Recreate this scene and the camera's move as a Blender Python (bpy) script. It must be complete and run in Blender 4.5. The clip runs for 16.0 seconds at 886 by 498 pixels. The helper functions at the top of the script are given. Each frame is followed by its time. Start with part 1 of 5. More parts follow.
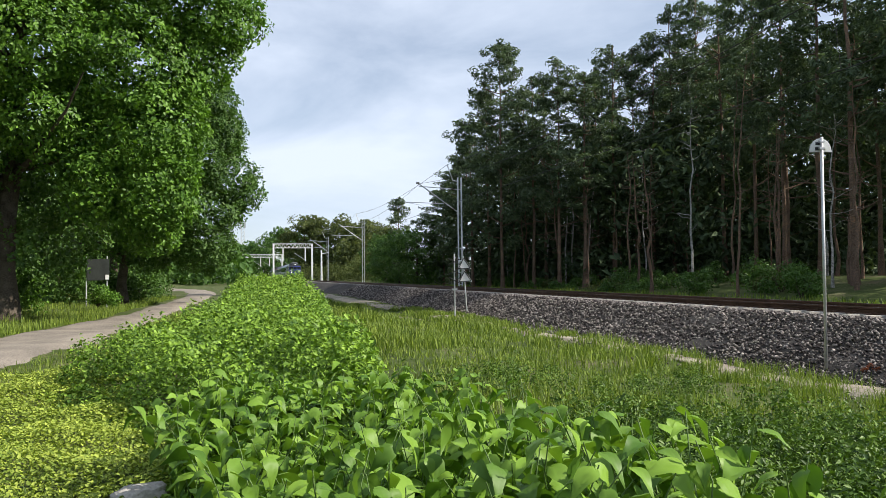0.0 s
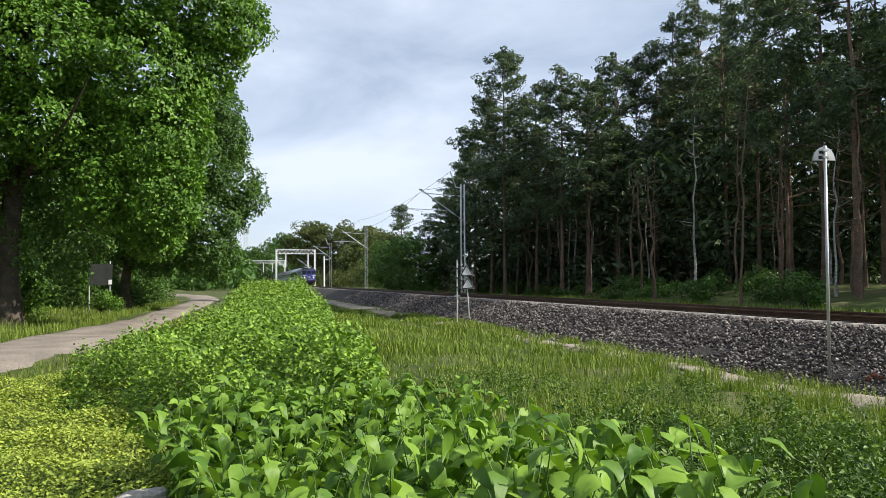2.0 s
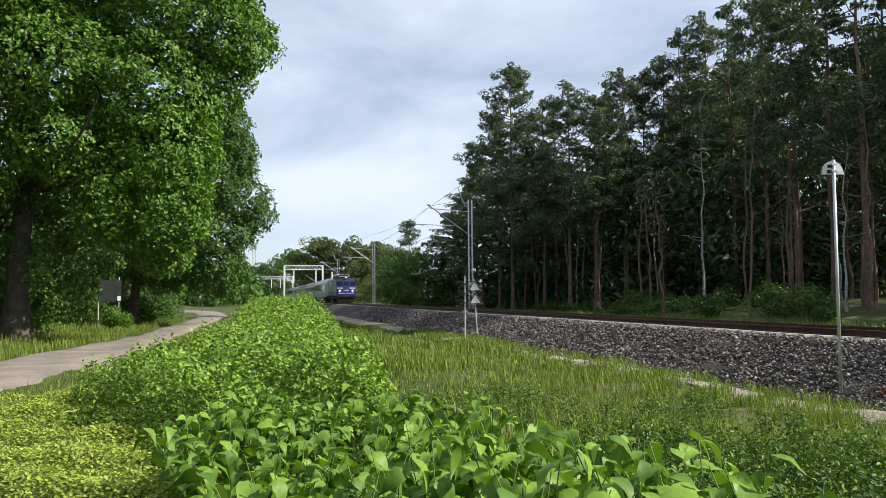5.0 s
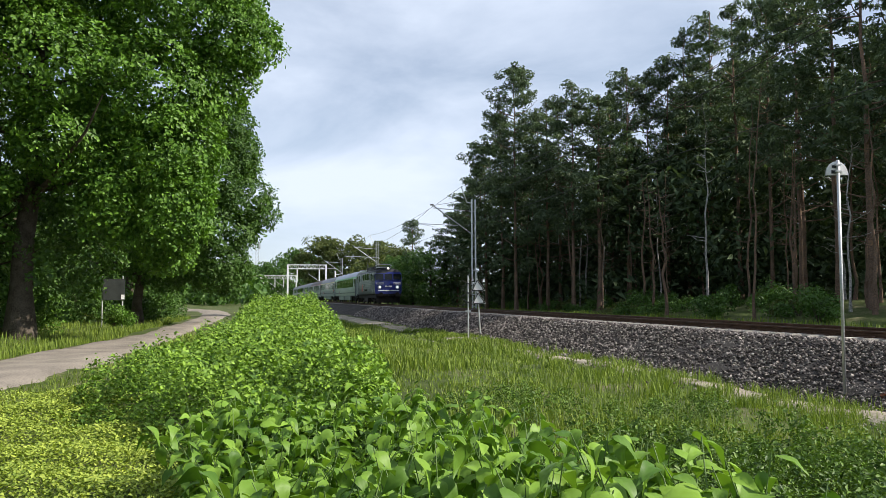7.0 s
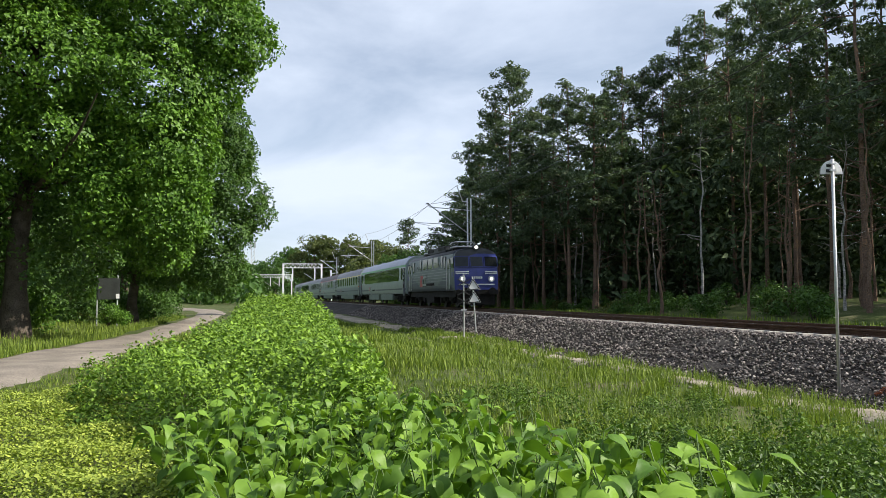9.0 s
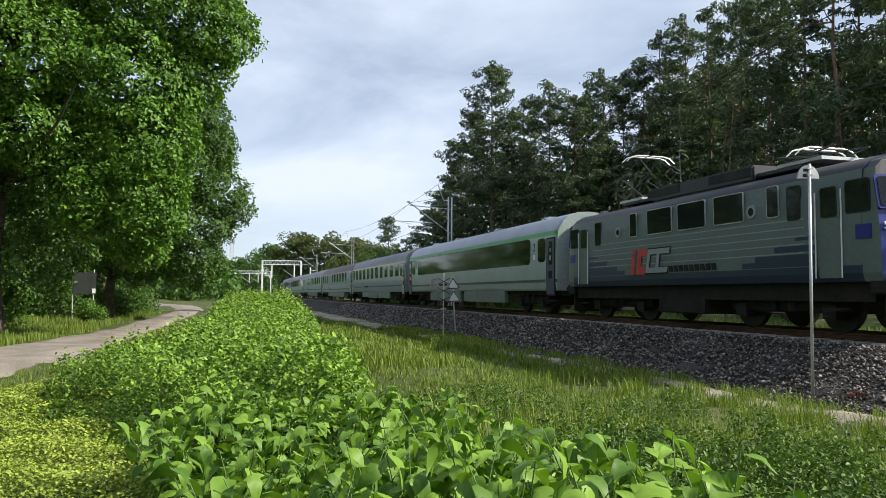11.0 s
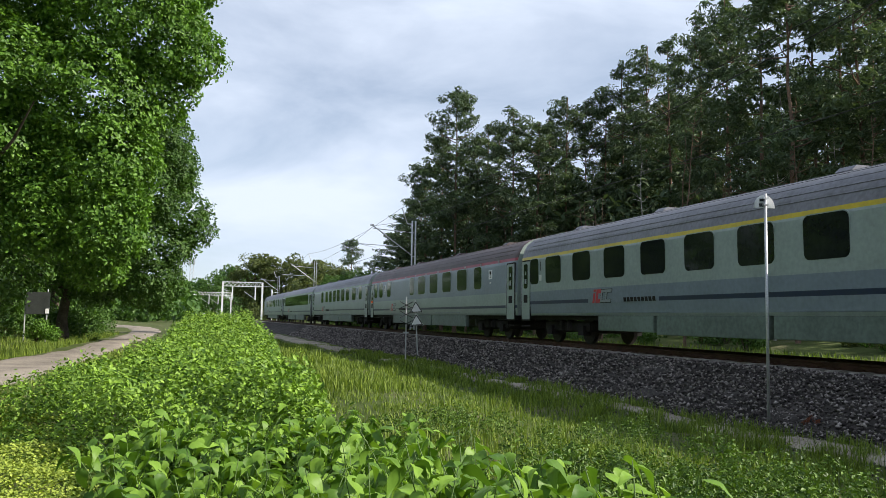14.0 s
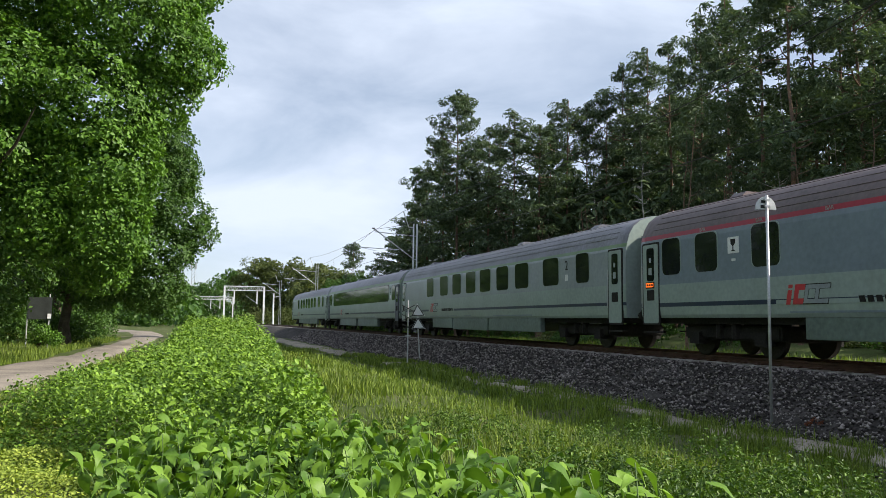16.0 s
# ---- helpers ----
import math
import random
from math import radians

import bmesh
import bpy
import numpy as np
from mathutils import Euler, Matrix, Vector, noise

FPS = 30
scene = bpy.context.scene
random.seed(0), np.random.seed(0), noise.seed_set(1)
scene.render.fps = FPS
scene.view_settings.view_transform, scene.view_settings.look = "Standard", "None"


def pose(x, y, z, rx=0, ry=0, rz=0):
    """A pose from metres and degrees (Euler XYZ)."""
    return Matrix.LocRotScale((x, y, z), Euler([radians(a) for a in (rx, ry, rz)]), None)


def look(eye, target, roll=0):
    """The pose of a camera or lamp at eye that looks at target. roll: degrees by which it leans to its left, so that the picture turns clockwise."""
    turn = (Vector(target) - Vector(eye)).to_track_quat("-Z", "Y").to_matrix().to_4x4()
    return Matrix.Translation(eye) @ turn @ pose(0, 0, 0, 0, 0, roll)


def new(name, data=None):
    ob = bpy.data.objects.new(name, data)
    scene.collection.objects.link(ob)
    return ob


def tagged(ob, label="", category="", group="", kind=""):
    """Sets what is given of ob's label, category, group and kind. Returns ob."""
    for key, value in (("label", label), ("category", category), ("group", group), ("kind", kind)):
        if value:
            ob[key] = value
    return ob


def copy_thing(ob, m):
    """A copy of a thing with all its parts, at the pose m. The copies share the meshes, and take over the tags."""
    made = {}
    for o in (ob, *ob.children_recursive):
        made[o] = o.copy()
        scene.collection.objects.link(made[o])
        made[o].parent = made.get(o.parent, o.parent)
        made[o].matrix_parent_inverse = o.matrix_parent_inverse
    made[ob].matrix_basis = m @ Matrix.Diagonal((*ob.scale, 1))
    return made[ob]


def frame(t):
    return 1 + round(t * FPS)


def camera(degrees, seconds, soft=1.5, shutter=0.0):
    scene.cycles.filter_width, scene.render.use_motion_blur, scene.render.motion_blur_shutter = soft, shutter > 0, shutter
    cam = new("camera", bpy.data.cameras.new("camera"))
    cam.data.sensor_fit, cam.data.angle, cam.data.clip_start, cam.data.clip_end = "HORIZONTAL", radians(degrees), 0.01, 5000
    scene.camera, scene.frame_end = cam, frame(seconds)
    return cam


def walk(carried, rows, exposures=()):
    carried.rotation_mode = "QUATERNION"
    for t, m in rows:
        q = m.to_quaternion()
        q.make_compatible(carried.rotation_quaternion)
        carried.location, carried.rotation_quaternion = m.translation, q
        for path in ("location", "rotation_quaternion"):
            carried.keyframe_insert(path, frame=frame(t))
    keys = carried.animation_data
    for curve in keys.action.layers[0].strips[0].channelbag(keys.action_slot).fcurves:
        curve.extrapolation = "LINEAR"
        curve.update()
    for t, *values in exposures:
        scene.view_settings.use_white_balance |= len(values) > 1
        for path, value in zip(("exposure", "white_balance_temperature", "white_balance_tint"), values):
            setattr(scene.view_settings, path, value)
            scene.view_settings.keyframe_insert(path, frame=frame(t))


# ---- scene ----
# World: y runs along the railway, away from the viewer; x to its right; the eye stands at the origin, 1.6 m up.
cam = camera(59.8, 16.0, soft=0.6)
PATH = [
    (0, 91.913, 0.641, -14.855),
    (0.5, 92.028, 0.499, -14.808),
    (1, 92.236, 0.415, -14.755),
    (1.5, 92.329, 0.356, -14.719),
    (2, 92.413, 0.337, -14.662),
    (2.5, 92.657, 0.472, -14.58),
    (3, 93.051, 0.448, -14.435),
    (3.5, 93.387, 0.385, -14.303),
    (4, 93.547, 0.414, -14.216),
    (6.5, 93.576, 0.391, -13.884),
    (7, 93.534, 0.311, -13.845),
    (7.5, 93.519, 0.376, -13.797),
    (8, 93.481, 0.32, -13.775),
    (8.5, 93.466, 0.327, -13.735),
    (9, 93.452, 0.366, -14.168),
    (11.5, 93.36, -0.407, -15.96),
    (12, 93.57, -0.399, -16.279),
    (12.5, 94.136, -0.507, -16.693),
    (13, 94.582, -0.682, -17.57),
    (13.5, 95.015, -0.783, -18.173),
    (14, 95.149, -0.861, -18.438),
    (14.5, 95.337, -0.769, -18.375),
    (15, 95.341, -0.719, -18.318),
    (15.5, 95.372, -0.665, -18.291),
    (16, 95.382, -0.585, -18.302),
]
EYE = (0.0, 0.0, 1.6)
walk(cam, [(t, pose(*EYE, rx, ry, rz)) for t, rx, ry, rz in PATH])

# ---- world, sun, exposure ----
SUN_AZ, SUN_EL = 113.0, 35.5          # degrees clockwise from +y, and above the horizon
scene.view_settings.exposure = 0.6


def make_world():
    w = bpy.data.worlds.new("sky")
    scene.world = w
    w.use_nodes = True
    nt = w.node_tree
    nt.nodes.clear()
    N, L = nt.nodes.new, nt.links.new
    out = N("ShaderNodeOutputWorld")
    bg = N("ShaderNodeBackground")
    bg.inputs[1].default_value = 0.073
    sky = N("ShaderNodeTexSky")
    sky.sky_type = "NISHITA"
    sky.sun_disc = False
    sky.sun_elevation = radians(SUN_EL)
    sky.sun_rotation = radians(SUN_AZ)
    sky.air_density, sky.dust_density, sky.ozone_density = 1.0, 0.2, 3.0
    # thin streaky cloud veil
    tc = N("ShaderNodeTexCoord")
    mp = N("ShaderNodeMapping")
    mp.inputs["Rotation"].default_value = (0.0, radians(-16), radians(18))
    mp.inputs["Scale"].default_value = (1.3, 1.0, 3.6)
    L(tc.outputs["Generated"], mp.inputs["Vector"])
    n1 = N("ShaderNodeTexNoise")
    n1.inputs["Scale"].default_value = 1.9
    n1.inputs["Detail"].default_value = 7.0
    n1.inputs["Roughness"].default_value = 0.55
    n1.inputs["Distortion"].default_value = 0.35
    L(mp.outputs[0], n1.inputs["Vector"])
    rp = N("ShaderNodeValToRGB")
    rp.color_ramp.elements[0].position, rp.color_ramp.elements[1].position = 0.38, 0.68
    rp.color_ramp.elements[0].color = (0.45, 0.45, 0.45, 1)
    rp.color_ramp.elements[1].color = (1, 1, 1, 1)
    L(n1.outputs["Fac"], rp.inputs[0])
    mix = N("ShaderNodeMix")
    mix.data_type = "RGBA"
    L(rp.outputs[0], mix.inputs["Factor"])
    L(sky.outputs[0], mix.inputs[6])
    mix.inputs[7].default_value = (7.7, 8.6, 10.2, 1)
    L(mix.outputs[2], bg.inputs[0])
    L(bg.outputs[0], out.inputs[0])


make_world()
sun = new("sun", bpy.data.lights.new("sun", "SUN"))
sun.data.energy = 5.0
sun.data.angle = radians(0.6)
sun.data.color = (1.0, 0.93, 0.82)
_a, _e = radians(SUN_AZ), radians(SUN_EL)
sun.matrix_world = look((0, 0, 60), (-math.sin(_a) * math.cos(_e) * 50, -math.cos(_a) * math.cos(_e) * 50, 60 - math.sin(_e) * 50))

# ---- materials ----


def mat(name, c1, c2, scale=4.0, rough=0.8, metal=0.0, fine=60.0, bump=0.2, spec=0.4, c3=None, island=0.0, obj=False, coat=0.0):
    """A surface whose colour wanders from c1 to c2 at two scales, with fine relief."""
    m = bpy.data.materials.new(name)
    m.use_nodes = True
    nt = m.node_tree
    N, L = nt.nodes.new, nt.links.new
    b = nt.nodes["Principled BSDF"]
    b.inputs["Roughness"].default_value = rough
    b.inputs["Metallic"].default_value = metal
    b.inputs["Specular IOR Level"].default_value = spec
    b.inputs["Coat Weight"].default_value = coat
    tc = N("ShaderNodeTexCoord")
    big = N("ShaderNodeTexNoise")
    big.inputs["Scale"].default_value = scale
    big.inputs["Detail"].default_value = 5.0
    L(tc.outputs["Object"], big.inputs["Vector"])
    small = N("ShaderNodeTexNoise")
    small.inputs["Scale"].default_value = fine
    small.inputs["Detail"].default_value = 3.0
    L(tc.outputs["Object"], small.inputs["Vector"])
    add = N("ShaderNodeMath")
    add.operation = "MULTIPLY_ADD"
    add.inputs[1].default_value = 0.5
    L(small.outputs["Fac"], add.inputs[0])
    half = N("ShaderNodeMath")
    half.operation = "MULTIPLY"
    half.inputs[1].default_value = 0.5
    L(big.outputs["Fac"], half.inputs[0])
    L(half.outputs[0], add.inputs[2])
    fac = add.outputs[0]
    if island or obj:
        rnd = N("ShaderNodeNewGeometry").outputs["Random Per Island"] if island else N("ShaderNodeObjectInfo").outputs["Random"]
        mx = N("ShaderNodeMix")
        mx.inputs[0].default_value = island or 0.5
        L(fac, mx.inputs[2])
        L(rnd, mx.inputs[3])
        fac = mx.outputs[0]
    rp = N("ShaderNodeValToRGB")
    e = rp.color_ramp.elements
    lo, hi = (0.05, 0.95) if (island or obj) else (0.36, 0.64)
    e[0].position, e[1].position = lo, hi
    e[0].color, e[1].color = (*c1, 1), (*c2, 1)
    if c3:
        k = e.new(0.5 * (lo + hi))
        k.color = (*c3, 1)
    L(fac, rp.inputs[0])
    L(rp.outputs[0], b.inputs["Base Color"])
    if bump:
        bp = N("ShaderNodeBump")
        bp.inputs["Strength"].default_value = bump
        bp.inputs["Distance"].default_value = 0.02
        L(small.outputs["Fac"], bp.inputs["Height"])
        L(bp.outputs[0], b.inputs["Normal"])
    return m


def leaf_mat(name, c1, c2, thin=0.35, rough=0.5, spec=0.3, c3=None, obj=False):
    """Leaves: each one of its own shade, and some light passing through."""
    m = bpy.data.materials.new(name)
    m.use_nodes = True
    nt = m.node_tree
    N, L = nt.nodes.new, nt.links.new
    b = nt.nodes["Principled BSDF"]
    b.inputs["Roughness"].default_value = rough
    b.inputs["Specular IOR Level"].default_value = spec
    g = N("ShaderNodeNewGeometry")
    tc = N("ShaderNodeTexCoord")
    big = N("ShaderNodeTexNoise")
    big.inputs["Scale"].default_value = 0.7
    L(tc.outputs["Object"], big.inputs["Vector"])
    mx = N("ShaderNodeMix")
    mx.inputs[0].default_value = 0.6
    L(big.outputs["Fac"], mx.inputs[2])
    L(N("ShaderNodeObjectInfo").outputs["Random"] if obj else g.outputs["Random Per Island"], mx.inputs[3])
    rp = N("ShaderNodeValToRGB")
    e = rp.color_ramp.elements
    e[0].position, e[1].position = 0.15, 0.9
    e[0].color, e[1].color = (*c1, 1), (*c2, 1)
    if c3:
        e[1].position = 0.86
        e.new(0.97).color = (*c3, 1)
    L(mx.outputs[0], rp.inputs[0])
    L(rp.outputs[0], b.inputs["Base Color"])
    tr = N("ShaderNodeBsdfTranslucent")
    hs = N("ShaderNodeMix")
    hs.data_type, hs.blend_type = "RGBA", "MULTIPLY"
    hs.inputs[0].default_value = 1.0
    hs.inputs[7].default_value = (1.5, 1.6, 0.7, 1)
    L(rp.outputs[0], hs.inputs[6])
    L(hs.outputs[2], tr.inputs["Color"])
    ms = N("ShaderNodeMixShader")
    ms.inputs[0].default_value = thin
    L(b.outputs[0], ms.inputs[1])
    L(tr.outputs[0], ms.inputs[2])
    L(ms.outputs[0], nt.nodes["Material Output"].inputs[0])
    return m


def paint(name, c, rough=0.35, metal=0.0, dirt=0.25, spec=0.5):
    d = tuple(v * (1 - dirt) + 0.02 * dirt for v in c)
    return mat(name, d, c, 0.7, rough, metal, 9.0, 0.02, spec)


M_GROUND = mat("soil_and_moss", (0.045, 0.06, 0.02), (0.15, 0.13, 0.08), 0.5, 0.95, 0, 9, 0.6, 0.1, (0.06, 0.085, 0.022))
M_ROAD = mat("sandy_asphalt", (0.15, 0.132, 0.115), (0.32, 0.28, 0.235), 0.9, 0.95, 0, 30, 0.4, 0.1)
M_SAND = mat("pale_sand", (0.14, 0.12, 0.09), (0.44, 0.39, 0.31), 0.8, 0.95, 0, 25, 0.5, 0.1)
M_BALLAST = mat("crushed_stone_bed", (0.02, 0.018, 0.016), (0.085, 0.076, 0.07), 1.0, 0.95, 0, 14, 1.0, 0.15)
M_STONE = mat("crushed_stone", (0.02, 0.017, 0.017), (0.42, 0.38, 0.35), 2.0, 0.9, 0, 40, 0.5, 0.15, (0.085, 0.073, 0.07), island=0.8)
M_RAIL = mat("rusty_rail", (0.05, 0.025, 0.015), (0.13, 0.07, 0.045), 3, 0.7, 0.4, 60, 0.3)
M_RAILTOP = mat("polished_rail_head", (0.45, 0.45, 0.45), (0.6, 0.6, 0.6), 3, 0.25, 1.0, 60, 0.05)
M_CONC = mat("weathered_concrete", (0.30, 0.28, 0.25), (0.50, 0.47, 0.43), 1.5, 0.9, 0, 40, 0.3, 0.2)
M_GALV = mat("galvanised_steel", (0.42, 0.43, 0.44), (0.62, 0.63, 0.64), 2, 0.45, 0.6, 40, 0.1)
M_WHITE = mat("white_enamel", (0.66, 0.66, 0.65), (0.82, 0.82, 0.81), 2, 0.4, 0, 40, 0.05)
M_BLACKP = mat("black_enamel", (0.012, 0.012, 0.013), (0.03, 0.03, 0.03), 2, 0.5, 0, 40, 0.05)
M_BARK = mat("grey_brown_bark", (0.035, 0.028, 0.02), (0.12, 0.10, 0.08), 3, 0.95, 0, 25, 1.0, 0.1)
M_PINEBARK = mat("orange_pine_bark", (0.09, 0.05, 0.032), (0.26, 0.15, 0.09), 1.2, 0.95, 0, 16, 1.0, 0.1, (0.15, 0.11, 0.085))
M_BIRCH = mat("pale_bark", (0.12, 0.11, 0.10), (0.55, 0.53, 0.50), 2.5, 0.9, 0, 14, 0.6, 0.1)
M_OAK = leaf_mat("broad_leaf", (0.04, 0.10, 0.013), (0.155, 0.30, 0.034), 0.2, 0.5, 0.3)
M_OAK2 = leaf_mat("darker_broad_leaf", (0.035, 0.085, 0.018), (0.10, 0.19, 0.035), 0.25)
M_PINE = leaf_mat("pine_needles", (0.042, 0.072, 0.042), (0.14, 0.195, 0.10), 0.18, 0.55, 0.35, (0.24, 0.13, 0.06))
# Pine needles in darker tones that stand for shade inside the forest.
M_DEEP = leaf_mat("shade_coloured_needles", (0.028, 0.048, 0.026), (0.10, 0.145, 0.07), 0.15, 0.7, 0.2)
M_FAR = leaf_mat("distant_leaf", (0.05, 0.075, 0.025), (0.13, 0.15, 0.045), 0.3, 0.7)
M_KNOT = leaf_mat("bush_leaf", (0.04, 0.10, 0.012), (0.265, 0.42, 0.048), 0.16, 0.5, 0.25)
M_KNOTBIG = leaf_mat("knotweed_leaf", (0.055, 0.13, 0.016), (0.225, 0.37, 0.045), 0.2, 0.5, 0.25, obj=True)
M_REDLEAF = leaf_mat("reddened_leaf", (0.10, 0.03, 0.015), (0.24, 0.07, 0.03), 0.3)
M_COVER = leaf_mat("ground_cover_leaf", (0.14, 0.21, 0.03), (0.43, 0.50, 0.085), 0.2, 0.6)
M_GRASS = leaf_mat("grass_blade", (0.05, 0.095, 0.012), (0.235, 0.31, 0.045), 0.2, 0.6, 0.3, (0.38, 0.33, 0.15))
M_WEED = leaf_mat("dark_weed_leaf", (0.025, 0.06, 0.01), (0.14, 0.24, 0.03), 0.15, 0.5, 0.25)
M_STEM = mat("green_stem", (0.07, 0.13, 0.03), (0.12, 0.19, 0.05), 5, 0.6)

# ---- helpers for building ----
RT = 0.79                 # top of the rails
TX = 14.03                # centre line of the track


def empty(name, m=None):
    ob = new(name)
    ob.empty_display_size = 0.2
    if m is not None:
        ob.matrix_world = m
    return ob


def mesh_of(bm, name, *mats, smooth=False):
    me = bpy.data.meshes.new(name)
    bm.normal_update()
    bm.to_mesh(me)
    bm.free()
    for m in mats:
        me.materials.append(m)
    if smooth:
        me.polygons.foreach_set("use_smooth", [True] * len(me.polygons))
    return me


def part(name, bm, material, parent, label="", smooth=False):
    mats = material if isinstance(material, (list, tuple)) else [material]
    ob = new(name, mesh_of(bm, name, *mats, smooth=smooth))
    ob.parent = parent
    if label:
        ob["label"] = label
    return ob


def box(x0, x1, y0, y1, z0, z1, bm=None, bevel=0.0, mi=0):
    bm = bm or bmesh.new()
    r = bmesh.ops.create_cube(bm, size=1.0, matrix=Matrix.Translation(((x0 + x1) / 2, (y0 + y1) / 2, (z0 + z1) / 2)) @ Matrix.Diagonal((x1 - x0, y1 - y0, z1 - z0, 1)))
    if bevel:
        es = list({e for v in r["verts"] for e in v.link_edges})
        bmesh.ops.bevel(bm, geom=es, offset=bevel, segments=2, affect="EDGES")
    elif mi:
        for f in {f for v in r["verts"] for f in v.link_faces}:
            f.material_index = mi
    return bm


def rod(p0, p1, r, bm=None, seg=8, r2=None):
    bm = bm or bmesh.new()
    p0, p1 = Vector(p0), Vector(p1)
    d = p1 - p0
    m = Matrix.Translation((p0 + p1) / 2) @ d.to_track_quat("Z", "Y").to_matrix().to_4x4()
    bmesh.ops.create_cone(bm, cap_ends=True, segments=seg, radius1=r, radius2=r if r2 is None else r2, depth=d.length, matrix=m)
    return bm


def outline(pts, depth, bm=None, mat4=None):
    """A flat shape in x, z given by its outline, with some depth along y."""
    bm = bm or bmesh.new()
    a = [bm.verts.new((x, 0, z)) for x, z in pts]
    b = [bm.verts.new((x, depth, z)) for x, z in pts]
    n = len(pts)
    bm.faces.new(a)
    bm.faces.new(list(reversed(b)))
    for i in range(n):
        bm.faces.new((a[i], b[i], b[(i + 1) % n], a[(i + 1) % n]))
    if mat4 is not None:
        bmesh.ops.transform(bm, matrix=mat4, verts=a + b)
    bmesh.ops.recalc_face_normals(bm, faces=bm.faces)
    return bm


def mesh_np(name, V, F, material, smooth=False):
    """A mesh from arrays: V (n, 3), F (m, k)."""
    V, F = np.asarray(V, np.float32), np.asarray(F, np.int32)
    me = bpy.data.meshes.new(name)
    me.vertices.add(len(V))
    me.vertices.foreach_set("co", V.ravel())
    me.loops.add(F.size)
    me.loops.foreach_set("vertex_index", F.ravel())
    me.polygons.add(len(F))
    me.polygons.foreach_set("loop_start", np.arange(len(F), dtype=np.int32) * F.shape[1])
    if smooth:
        me.polygons.foreach_set("use_smooth", np.ones(len(F), bool))
    me.update(calc_edges=True)
    me.materials.append(material)
    return me


def sm(a, b, x):
    t = np.clip((np.asarray(x, float) - a) / (b - a), 0, 1)
    return t * t * (3 - 2 * t)


def ground_z(x, y):
    """The height of the ground."""
    x, y = np.asarray(x, float), np.asarray(y, float)
    z = -0.32 * sm(3.2, 8.0, x) + 0.5 * sm(15.0, 20.5, x) + 1.1 * sm(20, 36, x)
    z = z + 0.38 * sm(-6.6, -10.5, x + 0.02 * np.maximum(y - 20, 0)) * sm(12, 30, y)
    z = z + 0.05 * np.sin(x * 1.3 + 0.4 * y) * np.cos(y * 0.9 - x * 0.5) * (np.abs(x) < 60)
    return z


rng = np.random.default_rng(7)


def basis(n, k):
    """Two directions across each normal, turned at random."""
    r = rng.normal(size=(k, 3))
    u = np.cross(n, r)
    u /= np.linalg.norm(u, axis=1)[:, None] + 1e-9
    return u, np.cross(n, u)


def leaves(P, N, size, wide=0.6, fold=0.12, jitter=0.35):
    """Small folded leaves at P, facing N: vertices and faces."""
    k = len(P)
    u, v = basis(N, k)
    s = (size * (1 - jitter + 2 * jitter * rng.random(k)))[:, None]
    a = P - v * s * 0.5
    c = P + v * s * 0.5 - N * s * 0.1
    b = P + u * s * wide * 0.5 + N * s * fold
    d = P - u * s * wide * 0.5 + N * s * fold
    V = np.stack([a, b, c, d], 1).reshape(-1, 3)
    i = np.arange(k)[:, None] * 4
    F = np.concatenate([i + [0, 1, 2], i + [0, 2, 3]], 1).reshape(-1, 3)
    return V, F


def unit(v):
    return v / (np.linalg.norm(v, axis=1)[:, None] + 1e-9)


def tube(pts, radii, seg=7):
    """A bent tapered tube: vertices and quads."""
    pts = np.asarray(pts, float)
    d = np.gradient(pts, axis=0)
    d = unit(d)
    ref = np.array([0.31, 0.95, 0.07])
    u = unit(np.cross(d, ref))
    w = np.cross(d, u)
    ang = np.linspace(0, 2 * np.pi, seg, endpoint=False)
    ring = u[:, None] * np.cos(ang)[None, :, None] + w[:, None] * np.sin(ang)[None, :, None]
    V = (pts[:, None] + ring * np.asarray(radii)[:, None, None]).reshape(-1, 3)
    F = []
    for i in range(len(pts) - 1):
        for j in range(seg):
            F.append((i * seg + j, i * seg + (j + 1) % seg, (i + 1) * seg + (j + 1) % seg, (i + 1) * seg + j))
    return V, np.array(F)


def join(parts):
    V, F, o = [], [], 0
    for v, f in parts:
        V.append(v)
        F.append(f + o)
        o += len(v)
    return np.concatenate(V), np.concatenate(F)


# ---- ground, road, track ----
def build_ground():
    def axis(a, b, step, far):
        inner = np.arange(a, b + 0.01, step)
        g = np.cumsum(np.geomspace(step, far / 3.2, 16))
        return np.concatenate([(a - g)[::-1], inner, b + g])
    xs, ys = axis(-16, 26, 0.6, 1500), axis(-4, 70, 0.8, 2000)
    X, Y = np.meshgrid(xs, ys)
    Z = ground_z(X, Y) + rng.normal(0, 0.012, X.shape)
    V = np.stack([X, Y, Z], -1).reshape(-1, 3)
    n, m = len(ys), len(xs)
    i = np.arange(n * m).reshape(n, m)
    F = np.stack([i[:-1, :-1], i[:-1, 1:], i[1:, 1:], i[1:, :-1]], -1).reshape(-1, 4)
    ob = new("ground", mesh_np("ground", V, F, M_GROUND, True))
    tagged(ob, "uneven soil with moss and dry grass beside a railway", "ground", kind="structure")


ROAD = [(-14, 4, 3.2), (-8.2, 10, 3.4), (-5.9, 15, 3.7), (-5.1, 20, 3.7), (-4.6, 25, 3.2), (-3.9, 32, 2.3), (-3.7, 43, 2.1), (-3.3, 55, 2.3), (-3.2, 75, 2.8), (-4.6, 95, 3.4), (-9, 112, 3.6), (-17, 128, 3.6), (-30, 142, 3.6)]


